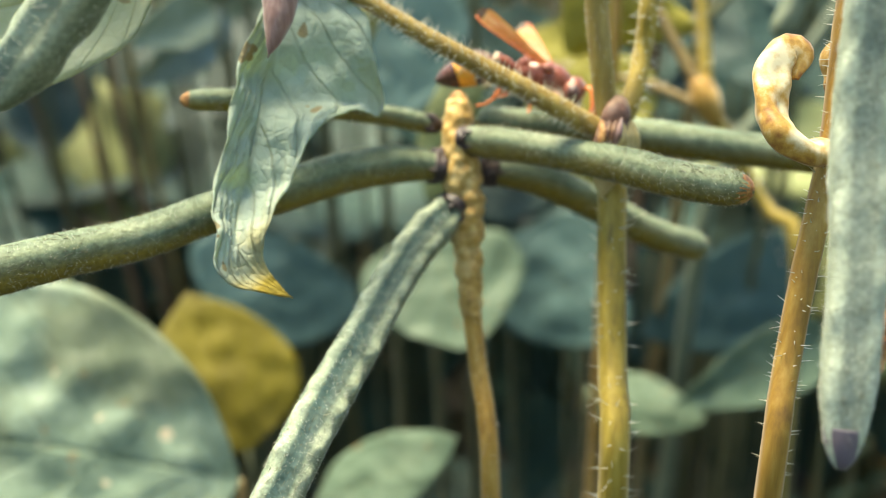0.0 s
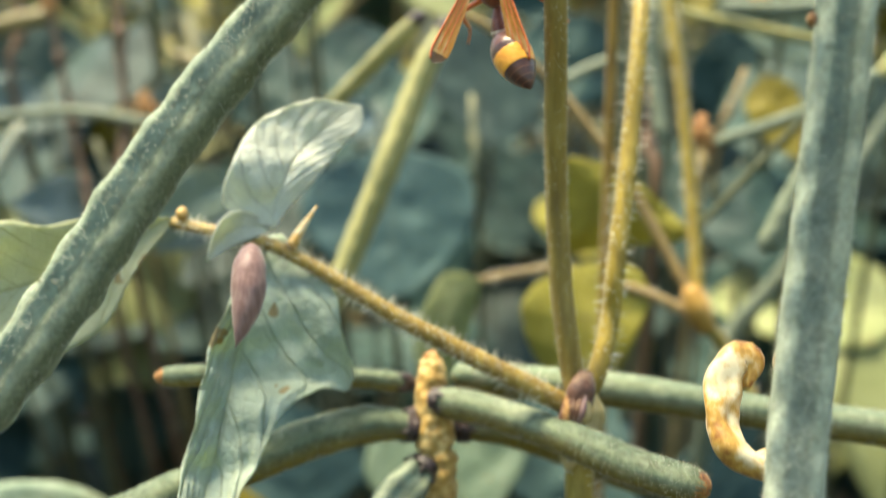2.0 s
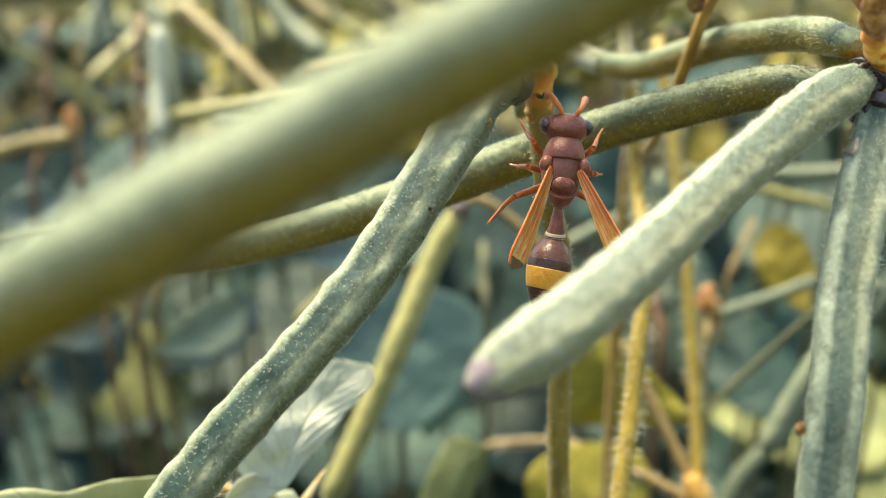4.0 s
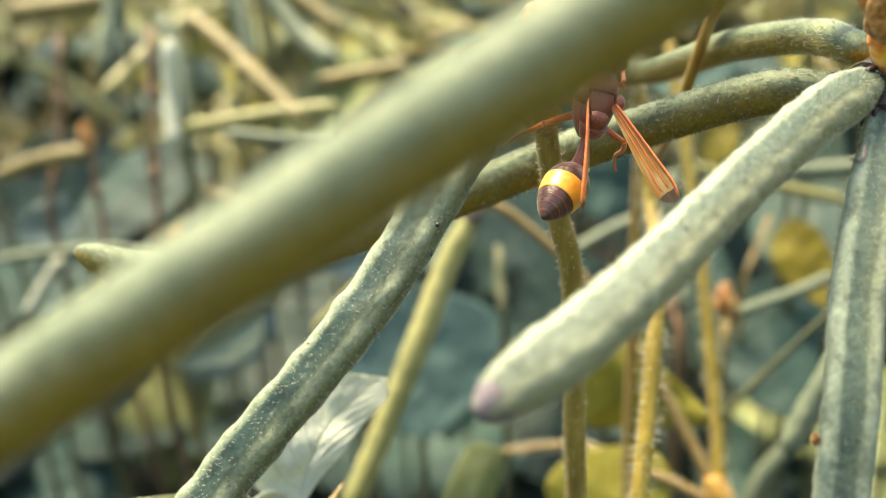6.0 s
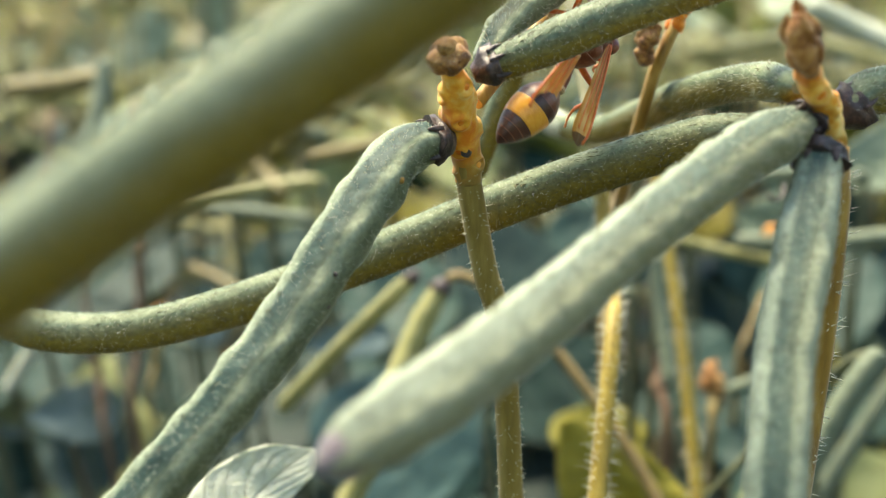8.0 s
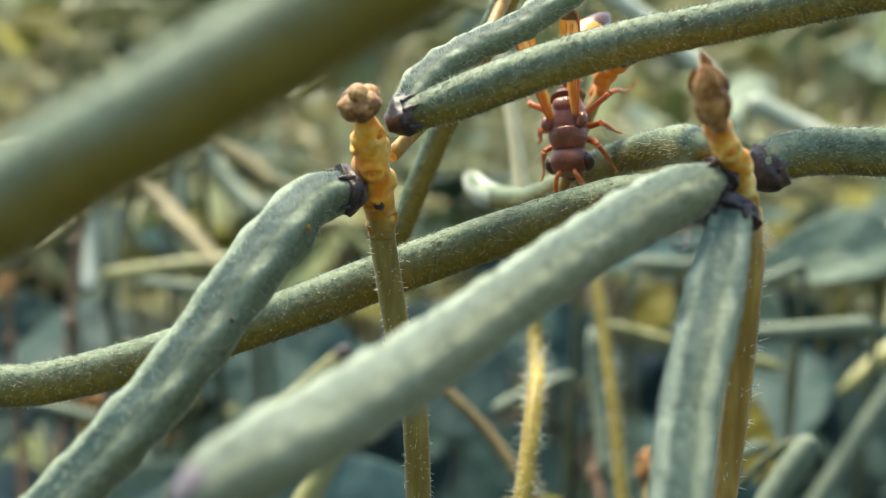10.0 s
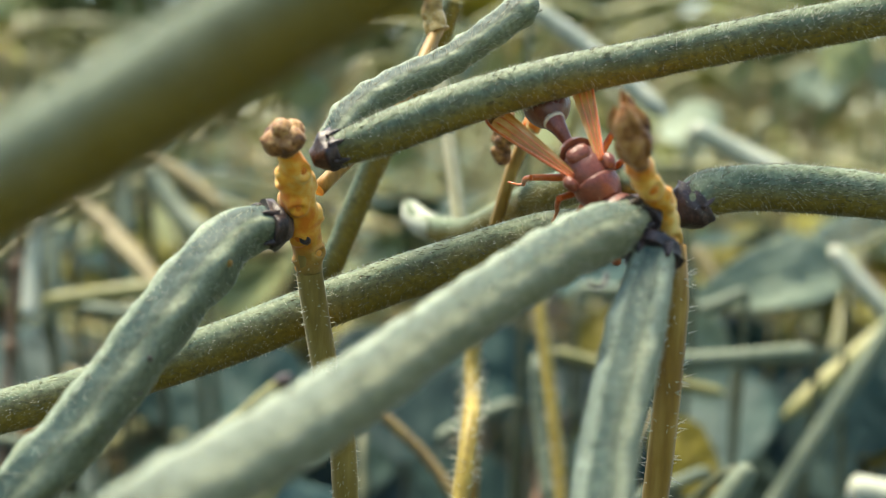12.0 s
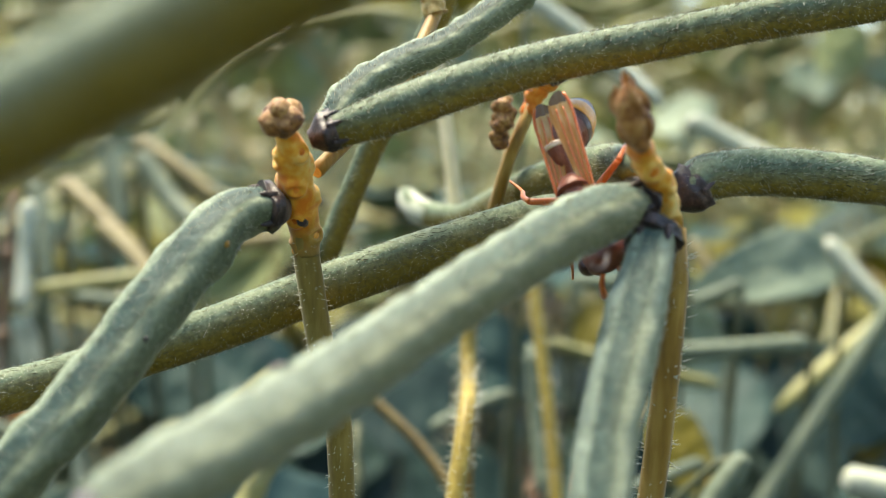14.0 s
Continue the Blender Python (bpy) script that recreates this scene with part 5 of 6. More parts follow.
# ---- leafless stalks and dry sprigs among the plants behind ----
def bare_stalks():
    def one(points, r, mat, label, bud=None):
        foot = to_ground(points[-1], 4, 110)
        ob = thing("bare_stalk", foot[-1], label, "stalk", "bare stalks")
        part("stem", tube(points + foot, lambda s: r * (0.8 + 0.5 * s), 70, 10, lambda s, a: 1 + 0.10 * noise.noise((s * 40, math.cos(a), math.sin(a)))), mat, ob)
        for k in range(1, len(points) - 1):
            q, d = Vector(points[k]), (Vector(points[k + 1]) - Vector(points[k - 1])).normalized()
            part("joint", tube([q - d * 2.0, q - d * 0.5, q + d * 0.8, q + d * 2.0], lambda s: r * (0.85 + 0.55 * math.sin(math.pi * s)), 10, 10), mat, ob)
        if bud:
            q = Vector(points[0])
            part("dried_bud", knobbly([q + Vector((0.6, 0, -4.5)), q + Vector((0, 0, -1.5)), q + Vector((-0.4, 0, 1.5)), q + Vector((0.3, 0, 3.6))], lambda s: bud * math.sin(0.4 + 2.5 * s), 1.4, 0.7, 6), HUSK, ob, "shrivelled brown bud")

    one([(-71.7, 251.3, 429.6), (-71.2, 247.2, 415.0), (-70.7, 242.5, 397.8), (-69.9, 237.2, 378.3), (-70.2, 231.1, 356.3)], 1.15, REDSTEM, "red-brown upright dry stalk")
    one([(-90.2, 253.8, 404.5), (-88.0, 250.4, 391.7), (-85.4, 246.6, 377.6), (-82.5, 242.9, 363.6), (-79.6, 238.8, 348.3)], 1.0, REDSTEM, "thin brown leaning dry stalk", 1.5)
    one([(-66.7, 243.2, 380.9), (-67.9, 241.5, 374.7), (-68.7, 239.4, 367.2), (-68.2, 237.3, 359.7)], 0.8, FARSTEM, "thin dry stalk with a shrivelled bud", 2.0)
    one([(-83.0, 253.5, 372.0), (-80.0, 250.5, 364.3), (-76.3, 247.1, 355.4)], 0.9, SHADESTEM, "dull green leaning stalk")
    one([(-101.5, 272.1, 427.4), (-101.3, 267.7, 411.4), (-102.2, 263.2, 395.4), (-103.1, 258.8, 379.4)], 1.1, REDSTEM, "tall red-brown dry stalk")
    one([(6.9, 217.2, 386.8), (7.2, 213.8, 378.2), (7.9, 210.2, 368.7)], 1.0, SHADESTEM, "dark green upright stalk")
    one([(39.3, 204.1, 390.2), (39.5, 200.0, 379.2), (40.4, 195.8, 367.3)], 1.2, REDSTEM, "red-brown upright dry stalk")
    one([(47.6, 192.0, 382.7), (47.4, 190.8, 378.4), (46.9, 189.2, 372.6)], 0.9, FARSTEM, "thin dry stalk with a brown bud", 1.6)
    one([(63.4, 227.9, 389.5), (59.4, 223.4, 381.6), (56.8, 220.2, 374.0)], 0.8, FARSTEM, "thin dry forked stalk")


bare_stalks()


def pale_leaf_behind():
    l, m, r = ovate((103.0, 231.5, 419.6), (69.7, 220.8, 412.2), Vector((0.2, 0.5, 0.8)), 15, 0.15, 0.2)
    foot = to_ground((103.0, 231.5, 419.6), 10, 15)
    ob = thing("bean_leaf", foot[-1], "pale grey-green bean leaf catching the light", "leaf", "low leaves")
    leaf(ob, l, m, r, PALELEAF, "blade", 0.7, 33)
    part("leaf_stalk", tube([(103.0, 231.5, 419.6)] + foot, lambda s: 0.55 + 0.4 * s, 40, 8), SHADESTEM, ob)


pale_leaf_behind()


def bright_leaves():
    """Sunlit young leaves at the top of the plants behind."""
    rnd = random.Random(23)
    for k in range(26):
        b = Vector((-150 + 15 * k + rnd.gauss(0, 6), rnd.uniform(390, 470), rnd.uniform(455, 530)))
        t = b + Vector((rnd.gauss(0, 16), rnd.uniform(-26, 10), rnd.uniform(-38, -14)))
        l, m, r = ovate(b, t, Vector((1, rnd.gauss(0, 0.4), rnd.gauss(0, 0.4))), rnd.uniform(20, 32), 0.2, rnd.uniform(0, 0.4))
        foot = to_ground(b, rnd.gauss(0, 8), 20)
        ob = thing("bean_leaf", foot[-1], "sunlit light green leaf high on a bean plant", "leaf", "sunlit leaves")
        leaf(ob, l, m, r, LIMELEAF if k % 3 else PALELEAF, "blade", 0.9, rnd.randint(1, 99))
        part("leaf_stalk", tube([b] + foot, lambda s: 0.6 + 0.5 * s, 40, 8), FARSTEM, ob)


bright_leaves()


# ---- the crop behind ----
def crop():
    def grow(v, joined):
        """One plant. joined: a far one, whose foliage is one mesh."""
        rnd = random.Random(100 + v)
        h = 430 + 35 * v
        lean = rnd.uniform(-40, 40)
        stem = [(0, 0, -5), (lean * 0.2, 5, h * 0.3), (lean * 0.6, -5, h * 0.65), (lean, 0, h)]
        ob = thing("bean_plant", (0, 0, 0), "tangled bean plant with pods, leaves and yellow stalks", "bean plant", "crop behind")
        part("stem", tube(stem, lambda s: 2.4 - 1.4 * s, 24, 8), FARSTEM, ob)
        path = spline(stem, 60)
        blades, twigs, fruits = [], [], []
        for k in range(13):
            s = rnd.uniform(0.22, 0.92) if k < 10 else rnd.uniform(0.08, 0.3)
            b = path[int(s * 59)]
            a = rnd.uniform(0, 6.28)
            o = Vector((math.cos(a), math.sin(a), 0))
            e = b + o * rnd.uniform(45, 110) + Vector((0, 0, rnd.uniform(10, 60)))
            twigs.append((b, b.lerp(e, 0.5) + Vector((0, 0, 10)), e))
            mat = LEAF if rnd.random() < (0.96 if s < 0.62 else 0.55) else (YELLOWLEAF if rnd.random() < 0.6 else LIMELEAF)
            for j in range(3):
                q = Matrix.Rotation((j - 1) * 1.1 + rnd.gauss(0, 0.2), 3, "Z") @ o
                tip = e + q * rnd.uniform(38, 60) + Vector((0, 0, rnd.uniform(-48, 4)))
                blades.append((ovate(e, tip, q.cross(Vector((0, 0, 1))) + Vector((0, 0, rnd.gauss(0, 0.5))), rnd.uniform(28, 44), rnd.uniform(-0.1, 0.35), rnd.uniform(0, 0.3)), mat, rnd.randint(1, 99)))
        for k in range(5 + v):
            b = path[int(rnd.uniform(0.6, 1.0) * 59)]
            a = rnd.uniform(0, 6.28)
            e = b + Vector((math.cos(a) * 60, math.sin(a) * 60, rnd.uniform(20, 90)))
            twigs.append((b, b.lerp(e, 0.5) + Vector((0, 0, -8)), e))
            for j in range(4):
                c = rnd.uniform(0, 6.28)
                t = e + Vector((math.cos(c), math.sin(c), 0)) * rnd.uniform(45, 80) + Vector((0, 0, rnd.uniform(-45, 12)))
                fruits.append((e, e.lerp(t, 0.5) + Vector((0, 0, 7)), t))
        fat = lambda s: 2.0 * (1 - max(0, s - 0.93) * 10) * min(1, 0.4 + s * 9)
        thin = lambda s: 1.0 - 0.25 * s
        if joined:
            bm, bt = bmesh.new(), bmesh.new()
            for p in fruits:
                tube(p, fat, 14, 6, None, bm)
            for p in twigs:
                tube(p, thin, 8, 5, None, bt)
            part("fruit_mass", bm, FARPOD, ob)["kind"] = "stuff"
            part("twig_mass", bt, FARSTEM, ob)["kind"] = "stuff"
            for mat in (LEAF, YELLOWLEAF, LIMELEAF):
                mine = [leaf(None, *e, mat, "foliage", 1.2, sd, 3, 7, 0.3) for e, m2, sd in blades if m2 is mat]
                if mine:
                    bm = bmesh.new()
                    for o in mine:
                        bm.from_mesh(o.data)
                        bpy.data.objects.remove(o)
                    part("foliage", bm, mat, ob)["kind"] = "stuff"
        else:
            for p in fruits:
                part("pod", tube(p, fat, 24, 8), FARPOD, ob)
            for p in twigs:
                part("twig", tube(p, thin, 12, 6), FARSTEM, ob)
            for e, mat, sd in blades:
                leaf(ob, *e, mat, "leaf", 1.2, sd, 4, 10, 0.3)
        return ob

    near = [grow(v, False) for v in range(4)]
    far = [grow(v, True) for v in range(4)]
    rnd = random.Random(7)
    used = set()
    spots = []
    for row in range(10):
        y = 0.43 + row * 0.16 + 0.014 * row * row
        half = max(1.1, 0.25 + y * 0.7) if row > 3 else 0.25 + y * 0.7
        x = -half
        while x < half:
            spots.append((x + rnd.gauss(0, 0.03), y + rnd.gauss(0, 0.03), row < 4))
            x += 0.105 + 0.012 * row
    # unseen rows that the camera stands between, added to dim frontal light
    for x in (-0.42, -0.30, 0.33, 0.45):
        for y in (-0.30, -0.12, 0.06, 0.22):
            spots.append((x + rnd.gauss(0, 0.03), y, False))
    for x in (-0.2, -0.06, 0.09, 0.24):
        for y in (-0.45, -0.65):
            spots.append((x, y + rnd.gauss(0, 0.04), False))
    more = random.Random(31)
    # unseen plants added at the camera's back, which shade the pods from the front
    for x in (-0.24, -0.12, 0.0, 0.12, 0.24):
        spots.append((x + more.gauss(0, 0.01), -0.27 + more.gauss(0, 0.01), False))
    for x in (-0.27, 0.27):
        spots += [(x, -0.13, False), (x, 0.0, False)]
    # the rest of the field near by, which also holds back low front light
    for i in range(19):
        for k in range(19):
            x, y = -2.2 + 0.245 * i + more.gauss(0, 0.04), -1.75 + 0.245 * k + more.gauss(0, 0.04)
            if min(math.hypot(x - a, y - b) for a, b, c in spots) > 0.19 and not (abs(x) < 0.27 and -0.3 < y < 0.5):
                spots.append((x, y, False))
    for n, (x, y, close) in enumerate(spots):
        m = pose(x, y, 0, rnd.gauss(0, 5), rnd.gauss(0, 5), rnd.uniform(0, 360))
        src = (near if close else far)[n % 4]
        if src.name in used:
            copy_thing(src, m)
        else:
            used.add(src.name)
            src.matrix_basis = m


crop()


def far_crop():
    """The rest of the field and the trees at its end, as leafy clumps."""
    rnd = random.Random(5)

    def clumps(name, count, spot, size, mat, label):
        verts, faces = [], []
        for _ in range(count):
            c, s = spot(), size
            a, b = rnd.uniform(0, 6.28), rnd.gauss(0, 0.6)
            k = rnd.uniform(0.6, 1.3)
            u = Vector((math.cos(a), math.sin(a), b)) * s * k
            w = Vector((-math.sin(a), math.cos(a), rnd.gauss(0, 0.7))) * s * 0.6 * k
            n = len(verts)
            verts += [c - u, c - u * 0.3 + w, c + u * 0.5 + w * 0.7, c + u, c + u * 0.4 - w * 0.8, c - u * 0.4 - w]
            faces.append(tuple(range(n, n + 6)))
        me = bpy.data.meshes.new(name)
        me.from_pydata([tuple(v) for v in verts], [], faces)
        me.materials.append(mat)
        tagged(new(name, me), label, "crop", "", "stuff")

    def field():
        while True:
            r, a = 1.0 + 24 * rnd.random() ** 1.7, rnd.uniform(0, 6.28)
            x, y = r * math.cos(a), r * math.sin(a)
            if y < -1.7 or y > 2.9 or abs(x) > 2.2:
                return Vector((x, y, rnd.uniform(0.12, 0.52)))

    def trees():
        x = rnd.uniform(-24, 24)
        return Vector((x, 26 + rnd.uniform(0, 4), rnd.uniform(0.1, 1) ** 0.8 * (6.5 + 1.5 * math.sin(x * 0.7) + 1.0 * math.sin(x * 1.9))))

    clumps("far_crop", 48000, field, 0.065, LEAF, "distant bean field in soft haze")
    clumps("far_crop_tops", 14000, field, 0.05, LIMELEAF, "yellow-green tops of the distant bean field")
    clumps("far_trees", 9000, trees, 0.42, LIMELEAF, "pale green trees past the field")


far_crop()


# ---- the wasp ----
def chitin(name, stops, scale=500, rough=0.32):
    m = stem_like(name, stops, scale, rough, 0.25, 0.4, 1.0)
    m.node_tree.nodes["Principled BSDF"].inputs["Coat Weight"].default_value = 0.15
    return m


RED = chitin("red_brown_chitin", [(0.3, (0.10, 0.020, 0.009)), (0.5, (0.19, 0.043, 0.019)), (0.7, (0.30, 0.095, 0.045))], 900)
DARK = chitin("dark_brown_chitin", [(0.3, (0.03, 0.010, 0.008)), (0.5, (0.06, 0.020, 0.014)), (0.7, (0.12, 0.04, 0.022))])
AMBER = chitin("amber_yellow_chitin", [(0.3, (0.68, 0.25, 0.02)), (0.5, (0.82, 0.36, 0.035)), (0.7, (0.90, 0.48, 0.08))])
ORANGE = chitin("orange_leg_chitin", [(0.3, (0.46, 0.075, 0.012)), (0.5, (0.64, 0.14, 0.022)), (0.7, (0.76, 0.27, 0.06))])
CHESTNUT = chitin("chestnut_chitin", [(0.3, (0.085, 0.026, 0.014)), (0.5, (0.15, 0.048, 0.026)), (0.7, (0.25, 0.10, 0.055))])
CREAMRIM = chitin("cream_rim_chitin", [(0.3, (0.55, 0.42, 0.26)), (0.7, (0.75, 0.64, 0.46))])
EYE = chitin("dark_eye", [(0.3, (0.02, 0.008, 0.006)), (0.7, (0.07, 0.025, 0.02))], 900, 0.2)


def wing_skin():
    m, nt, p = nodes_of("amber_wing")
    uv = nt.nodes.new("ShaderNodeUVMap").outputs[0]
    sep = nt.nodes.new("ShaderNodeSeparateXYZ")
    nt.links.new(uv, sep.inputs[0])
    mp = nt.nodes.new("ShaderNodeMapping")
    mp.inputs["Scale"].default_value = (0.18, 1, 1)
    nt.links.new(nt.nodes.new("ShaderNodeTexCoord").outputs["Object"], mp.inputs[0])
    streak = noise_of(nt, 1500, 4, mp.outputs[0])
    col = ramp(nt, streak, [(0.32, (0.42, 0.15, 0.025)), (0.48, (0.70, 0.36, 0.06)), (0.66, (0.90, 0.70, 0.36))])
    tip = maths(nt, "GREATER_THAN", maths(nt, "ADD", sep.outputs[1], maths(nt, "MULTIPLY", streak, 0.1)), 0.95)
    col = mix(nt, maths(nt, "MULTIPLY", tip, 0.85), col, (0.07, 0.03, 0.02))
    nt.links.new(col, p.inputs["Base Color"])
    p.inputs["Roughness"].default_value = 0.3
    p.inputs["Specular IOR Level"].default_value = 0.9
    p.inputs["Coat Weight"].default_value = 0.6
    p.inputs["Coat Roughness"].default_value = 0.2
    bump(nt, p, streak, 0.5, 0.00012)
    tr = nt.nodes.new("ShaderNodeBsdfTranslucent")
    nt.links.new(col, tr.inputs[0])
    gl = nt.nodes.new("ShaderNodeBsdfTransparent")
    gl.inputs[0].default_value = (1.0, 0.84, 0.6, 1)
    a = nt.nodes.new("ShaderNodeMixShader")
    a.inputs[0].default_value = 0.5
    nt.links.new(p.outputs[0], a.inputs[1])
    nt.links.new(tr.outputs[0], a.inputs[2])
    b = nt.nodes.new("ShaderNodeMixShader")
    b.inputs[0].default_value = 0.26
    nt.links.new(a.outputs[0], b.inputs[1])
    nt.links.new(gl.outputs[0], b.inputs[2])
    nt.links.new(b.outputs[0], nt.nodes["Material Output"].inputs[0])
    return m


WING = wing_skin()


def body_part(name, bm, material, parent, label=""):
    """A part whose mesh is already in its parent's space."""
    ob = part(name, bm, material, None, label)
    ob.parent = parent
    return ob


def lathe(x0, x1, radius, segs=24, rings=26, flat=1.0, z=0.0):
    """A round body along x from x0 to x1 (mm)."""
    return tube([(x0, 0, z), (x0 * 0.67 + x1 * 0.33, 0, z), (x0 * 0.33 + x1 * 0.67, 0, z), (x1, 0, z)], radius, rings, segs, lambda s, a: math.hypot(math.cos(a), math.sin(a) * flat))


def wasp():
    ob = thing("wasp", (0, 0, 0), "red-brown wasp with an orange-banded abdomen and amber wings", "wasp")
    egg = lambda s: max(0.03, math.sin(math.pi * min(1, max(0, s))) ** 0.55)
    body_part("thorax", lathe(2.5, -2.6, lambda s: 1.86 * egg(0.07 + 0.86 * s) * (1 - 0.16 * s), 32, 34), RED, ob)
    body_part("collar", lathe(2.9, 1.15, lambda s: 1.15 + 0.60 * math.sin(1.75 * s), 28, 14), RED, ob, "red-brown collar plate")
    plate = tube([(-0.4, 0, 1.35), (-1.1, 0, 1.28), (-1.8, 0, 0.95)], lambda s: 0.75 * egg(0.12 + 0.8 * s), 14, 18, lambda s, a: 1 + 0.3 * math.cos(2 * a))
    body_part("back_plate", plate, RED, ob)
    stalk = tube([(-2.1, 0, -0.1), (-3.0, 0, -0.15), (-4.1, 0, 0.0), (-5.2, 0, -0.2)], lambda s: 0.32 + 0.56 * s ** 1.5, 20, 16)
    body_part("waist", stalk, RED, ob, "slender red waist")
    body_part("waist_rim", tube([(-4.85, 0, -0.12), (-5.08, 0, -0.18), (-5.3, 0, -0.22)], lambda s: 0.88 - 0.1 * abs(s - 0.5), 8, 18), CREAMRIM, ob, "cream rim of the waist")
    for y in (-1, 1):
        body_part("wing_cap", tube([(1.1, 1.35 * y, 1.0), (0.6, 1.62 * y, 1.15), (0.0, 1.62 * y, 1.1)], lambda s: 0.5 * egg(0.15 + 0.7 * s), 10, 12), RED, ob, "rounded red cap over the wing root")
    body_part("hind_plate", tube([(-1.5, 0, 0.95), (-2.0, 0, 0.55), (-2.35, 0, 0.05)], lambda s: 1.15 - 0.45 * s, 12, 20, lambda s, a: 1 + 0.12 * math.cos(2 * a)), RED, ob)
    head = body_part("head", lathe(4.9, 2.55, lambda s: 1.88 * egg(0.12 + 0.76 * s), 28, 24, 0.92, -0.4), RED, ob)
    for y in (-1, 1):
        body_part("eye", tube([(4.35, 1.32 * y, -1.05), (3.95, 1.58 * y, -0.35), (3.6, 1.42 * y, 0.45)], lambda s: 0.68 * egg(0.1 + 0.8 * s), 14, 16), EYE, head)
        feeler = [(4.6, 0.5 * y, 0.25), (5.2, 0.8 * y, 0.7), (5.7, 1.1 * y, 0.3), (6.3, 1.4 * y, -0.8), (6.5, 1.6 * y, -1.9)]
        body_part("antenna", tube(feeler, lambda s: 0.17 + 0.15 * s, 28, 10, lambda s, a: 1 + 0.08 * math.sin(70 * s)), ORANGE, head, "orange club-ended antenna")
        body_part("jaw", tube([(4.5, 0.55 * y, -1.45), (4.8, 0.45 * y, -1.95), (4.7, 0.1 * y, -2.4)], lambda s: 0.34 * (1.1 - 0.7 * s), 8, 8), DARK, head)
    # abdomen, hinged at the waist
    prof = lambda u: 1.84 * max(0.03, math.sin(math.pi / 2 * min(1, u / 0.36)) ** 0.6 if u < 0.36 else max(0.0, 1 - ((u - 0.36) / 0.645) ** 2.1) ** 0.8)
    full = lambda u0, u1, k: lathe(-6.8 * u0, -6.8 * u1, lambda s: k * prof(u0 + (u1 - u0) * s), 30, 20)
    ab = body_part("abdomen", full(0.0, 0.36, 1.0), CHESTNUT, ob, "glossy chestnut abdomen base")
    body_part("dark_band", full(0.30, 0.43, 1.01), DARK, ab, "dark band before the amber one")
    body_part("band", full(0.41, 0.66, 1.02), AMBER, ab, "broad amber-yellow band")
    body_part("tail", full(0.64, 1.0, 1.0), DARK, ab, "dark pointed tail")
    for u in (0.75, 0.84, 0.92):
        body_part("ring", full(u, u + 0.012, 1.02), CHESTNUT, ab, "thin chestnut ring")
    wings = []
    for y in (1, -1):
        bm = bmesh.new()
        uvs = bm.loops.layers.uv.verify()
        n, w = 26, 6
        grid = [[None] * (w + 1) for _ in range(n + 1)]
        for side in (0, 1):
            for i in range(n + 1):
                s = i / n
                half = (0.30 + 0.98 * s ** 0.85) * math.sqrt(max(0.02, 1 - (max(0, (s - 0.78) / 0.22)) ** 2))
                for k in range(w + 1):
                    f = k / w
                    pleat = 0.16 * abs((f * 3) % 1 - 0.5) * (1 - 0.4 * s)
                    grid[i][k] = bm.verts.new((-9.2 * s * MM, y * (0.55 * half - f * 1.55 * half) * MM, (pleat + 0.25 * math.sin(2.2 * s) + side * 0.05) * MM))
            for i in range(n):
                for k in range(w):
                    f = bm.faces.new((grid[i][k], grid[i][k + 1], grid[i + 1][k + 1], grid[i + 1][k]))
                    f.smooth = True
                    for l, (a, b) in zip(f.loops, ((k, i), (k + 1, i), (k + 1, i + 1), (k, i + 1))):
                        l[uvs].uv = (a / w, b / n)
        wing = body_part("wing", bm, WING, ob, "folded amber wing with a dark tip")
        for f in (0.0, 0.33, 0.66):
            pts = []
            for i in range(0, n + 1, 2):
                s = i / n * (0.97 if f == 0 else 0.86)
                half = (0.30 + 0.98 * s ** 0.85) * math.sqrt(max(0.02, 1 - (max(0, (s - 0.78) / 0.22)) ** 2))
                pts.append((-9.2 * s, y * (0.55 * half - f * 1.55 * half), 0.08 + 0.25 * math.sin(2.2 * s)))
            body_part("wing_vein", tube(pts, 0.12 if f == 0 else 0.06, 26, 6), ORANGE, wing, "orange-brown wing vein")
        wings.append(wing)
        for x, dx, l in ((1.3, 1.6, 0.85), (0.2, 0.2, 0.95), (-0.9, -1.9, 1.25)):
            thigh = [(x, 0.85 * y, -1.4), (x + dx * 0.25, 1.8 * y, -1.45), (x + dx * 0.7, 2.9 * y * l, -0.7)]
            leg = body_part("leg", tube(thigh, lambda s: 0.34 - 0.10 * s, 12, 10), ORANGE, ob)
            shin = [thigh[-1], (x + dx * 1.0, 3.3 * y * l, -1.6), (x + dx * 1.25, 3.5 * y * l, -2.7 * l)]
            body_part("shin", tube(shin, lambda s: 0.24 - 0.07 * s, 12, 8), ORANGE, leg, "orange shin")
            foot = [shin[-1], (x + dx * 1.55, 3.8 * y * l, -3.3 * l), (x + dx * 1.95, 4.2 * y * l, -3.6 * l)]
            body_part("foot", tube(foot, lambda s: 0.14 - 0.05 * s, 10, 6), ORANGE, leg)
    return ob, ab, wings


WASP, ABDOMEN, WINGS = wasp()


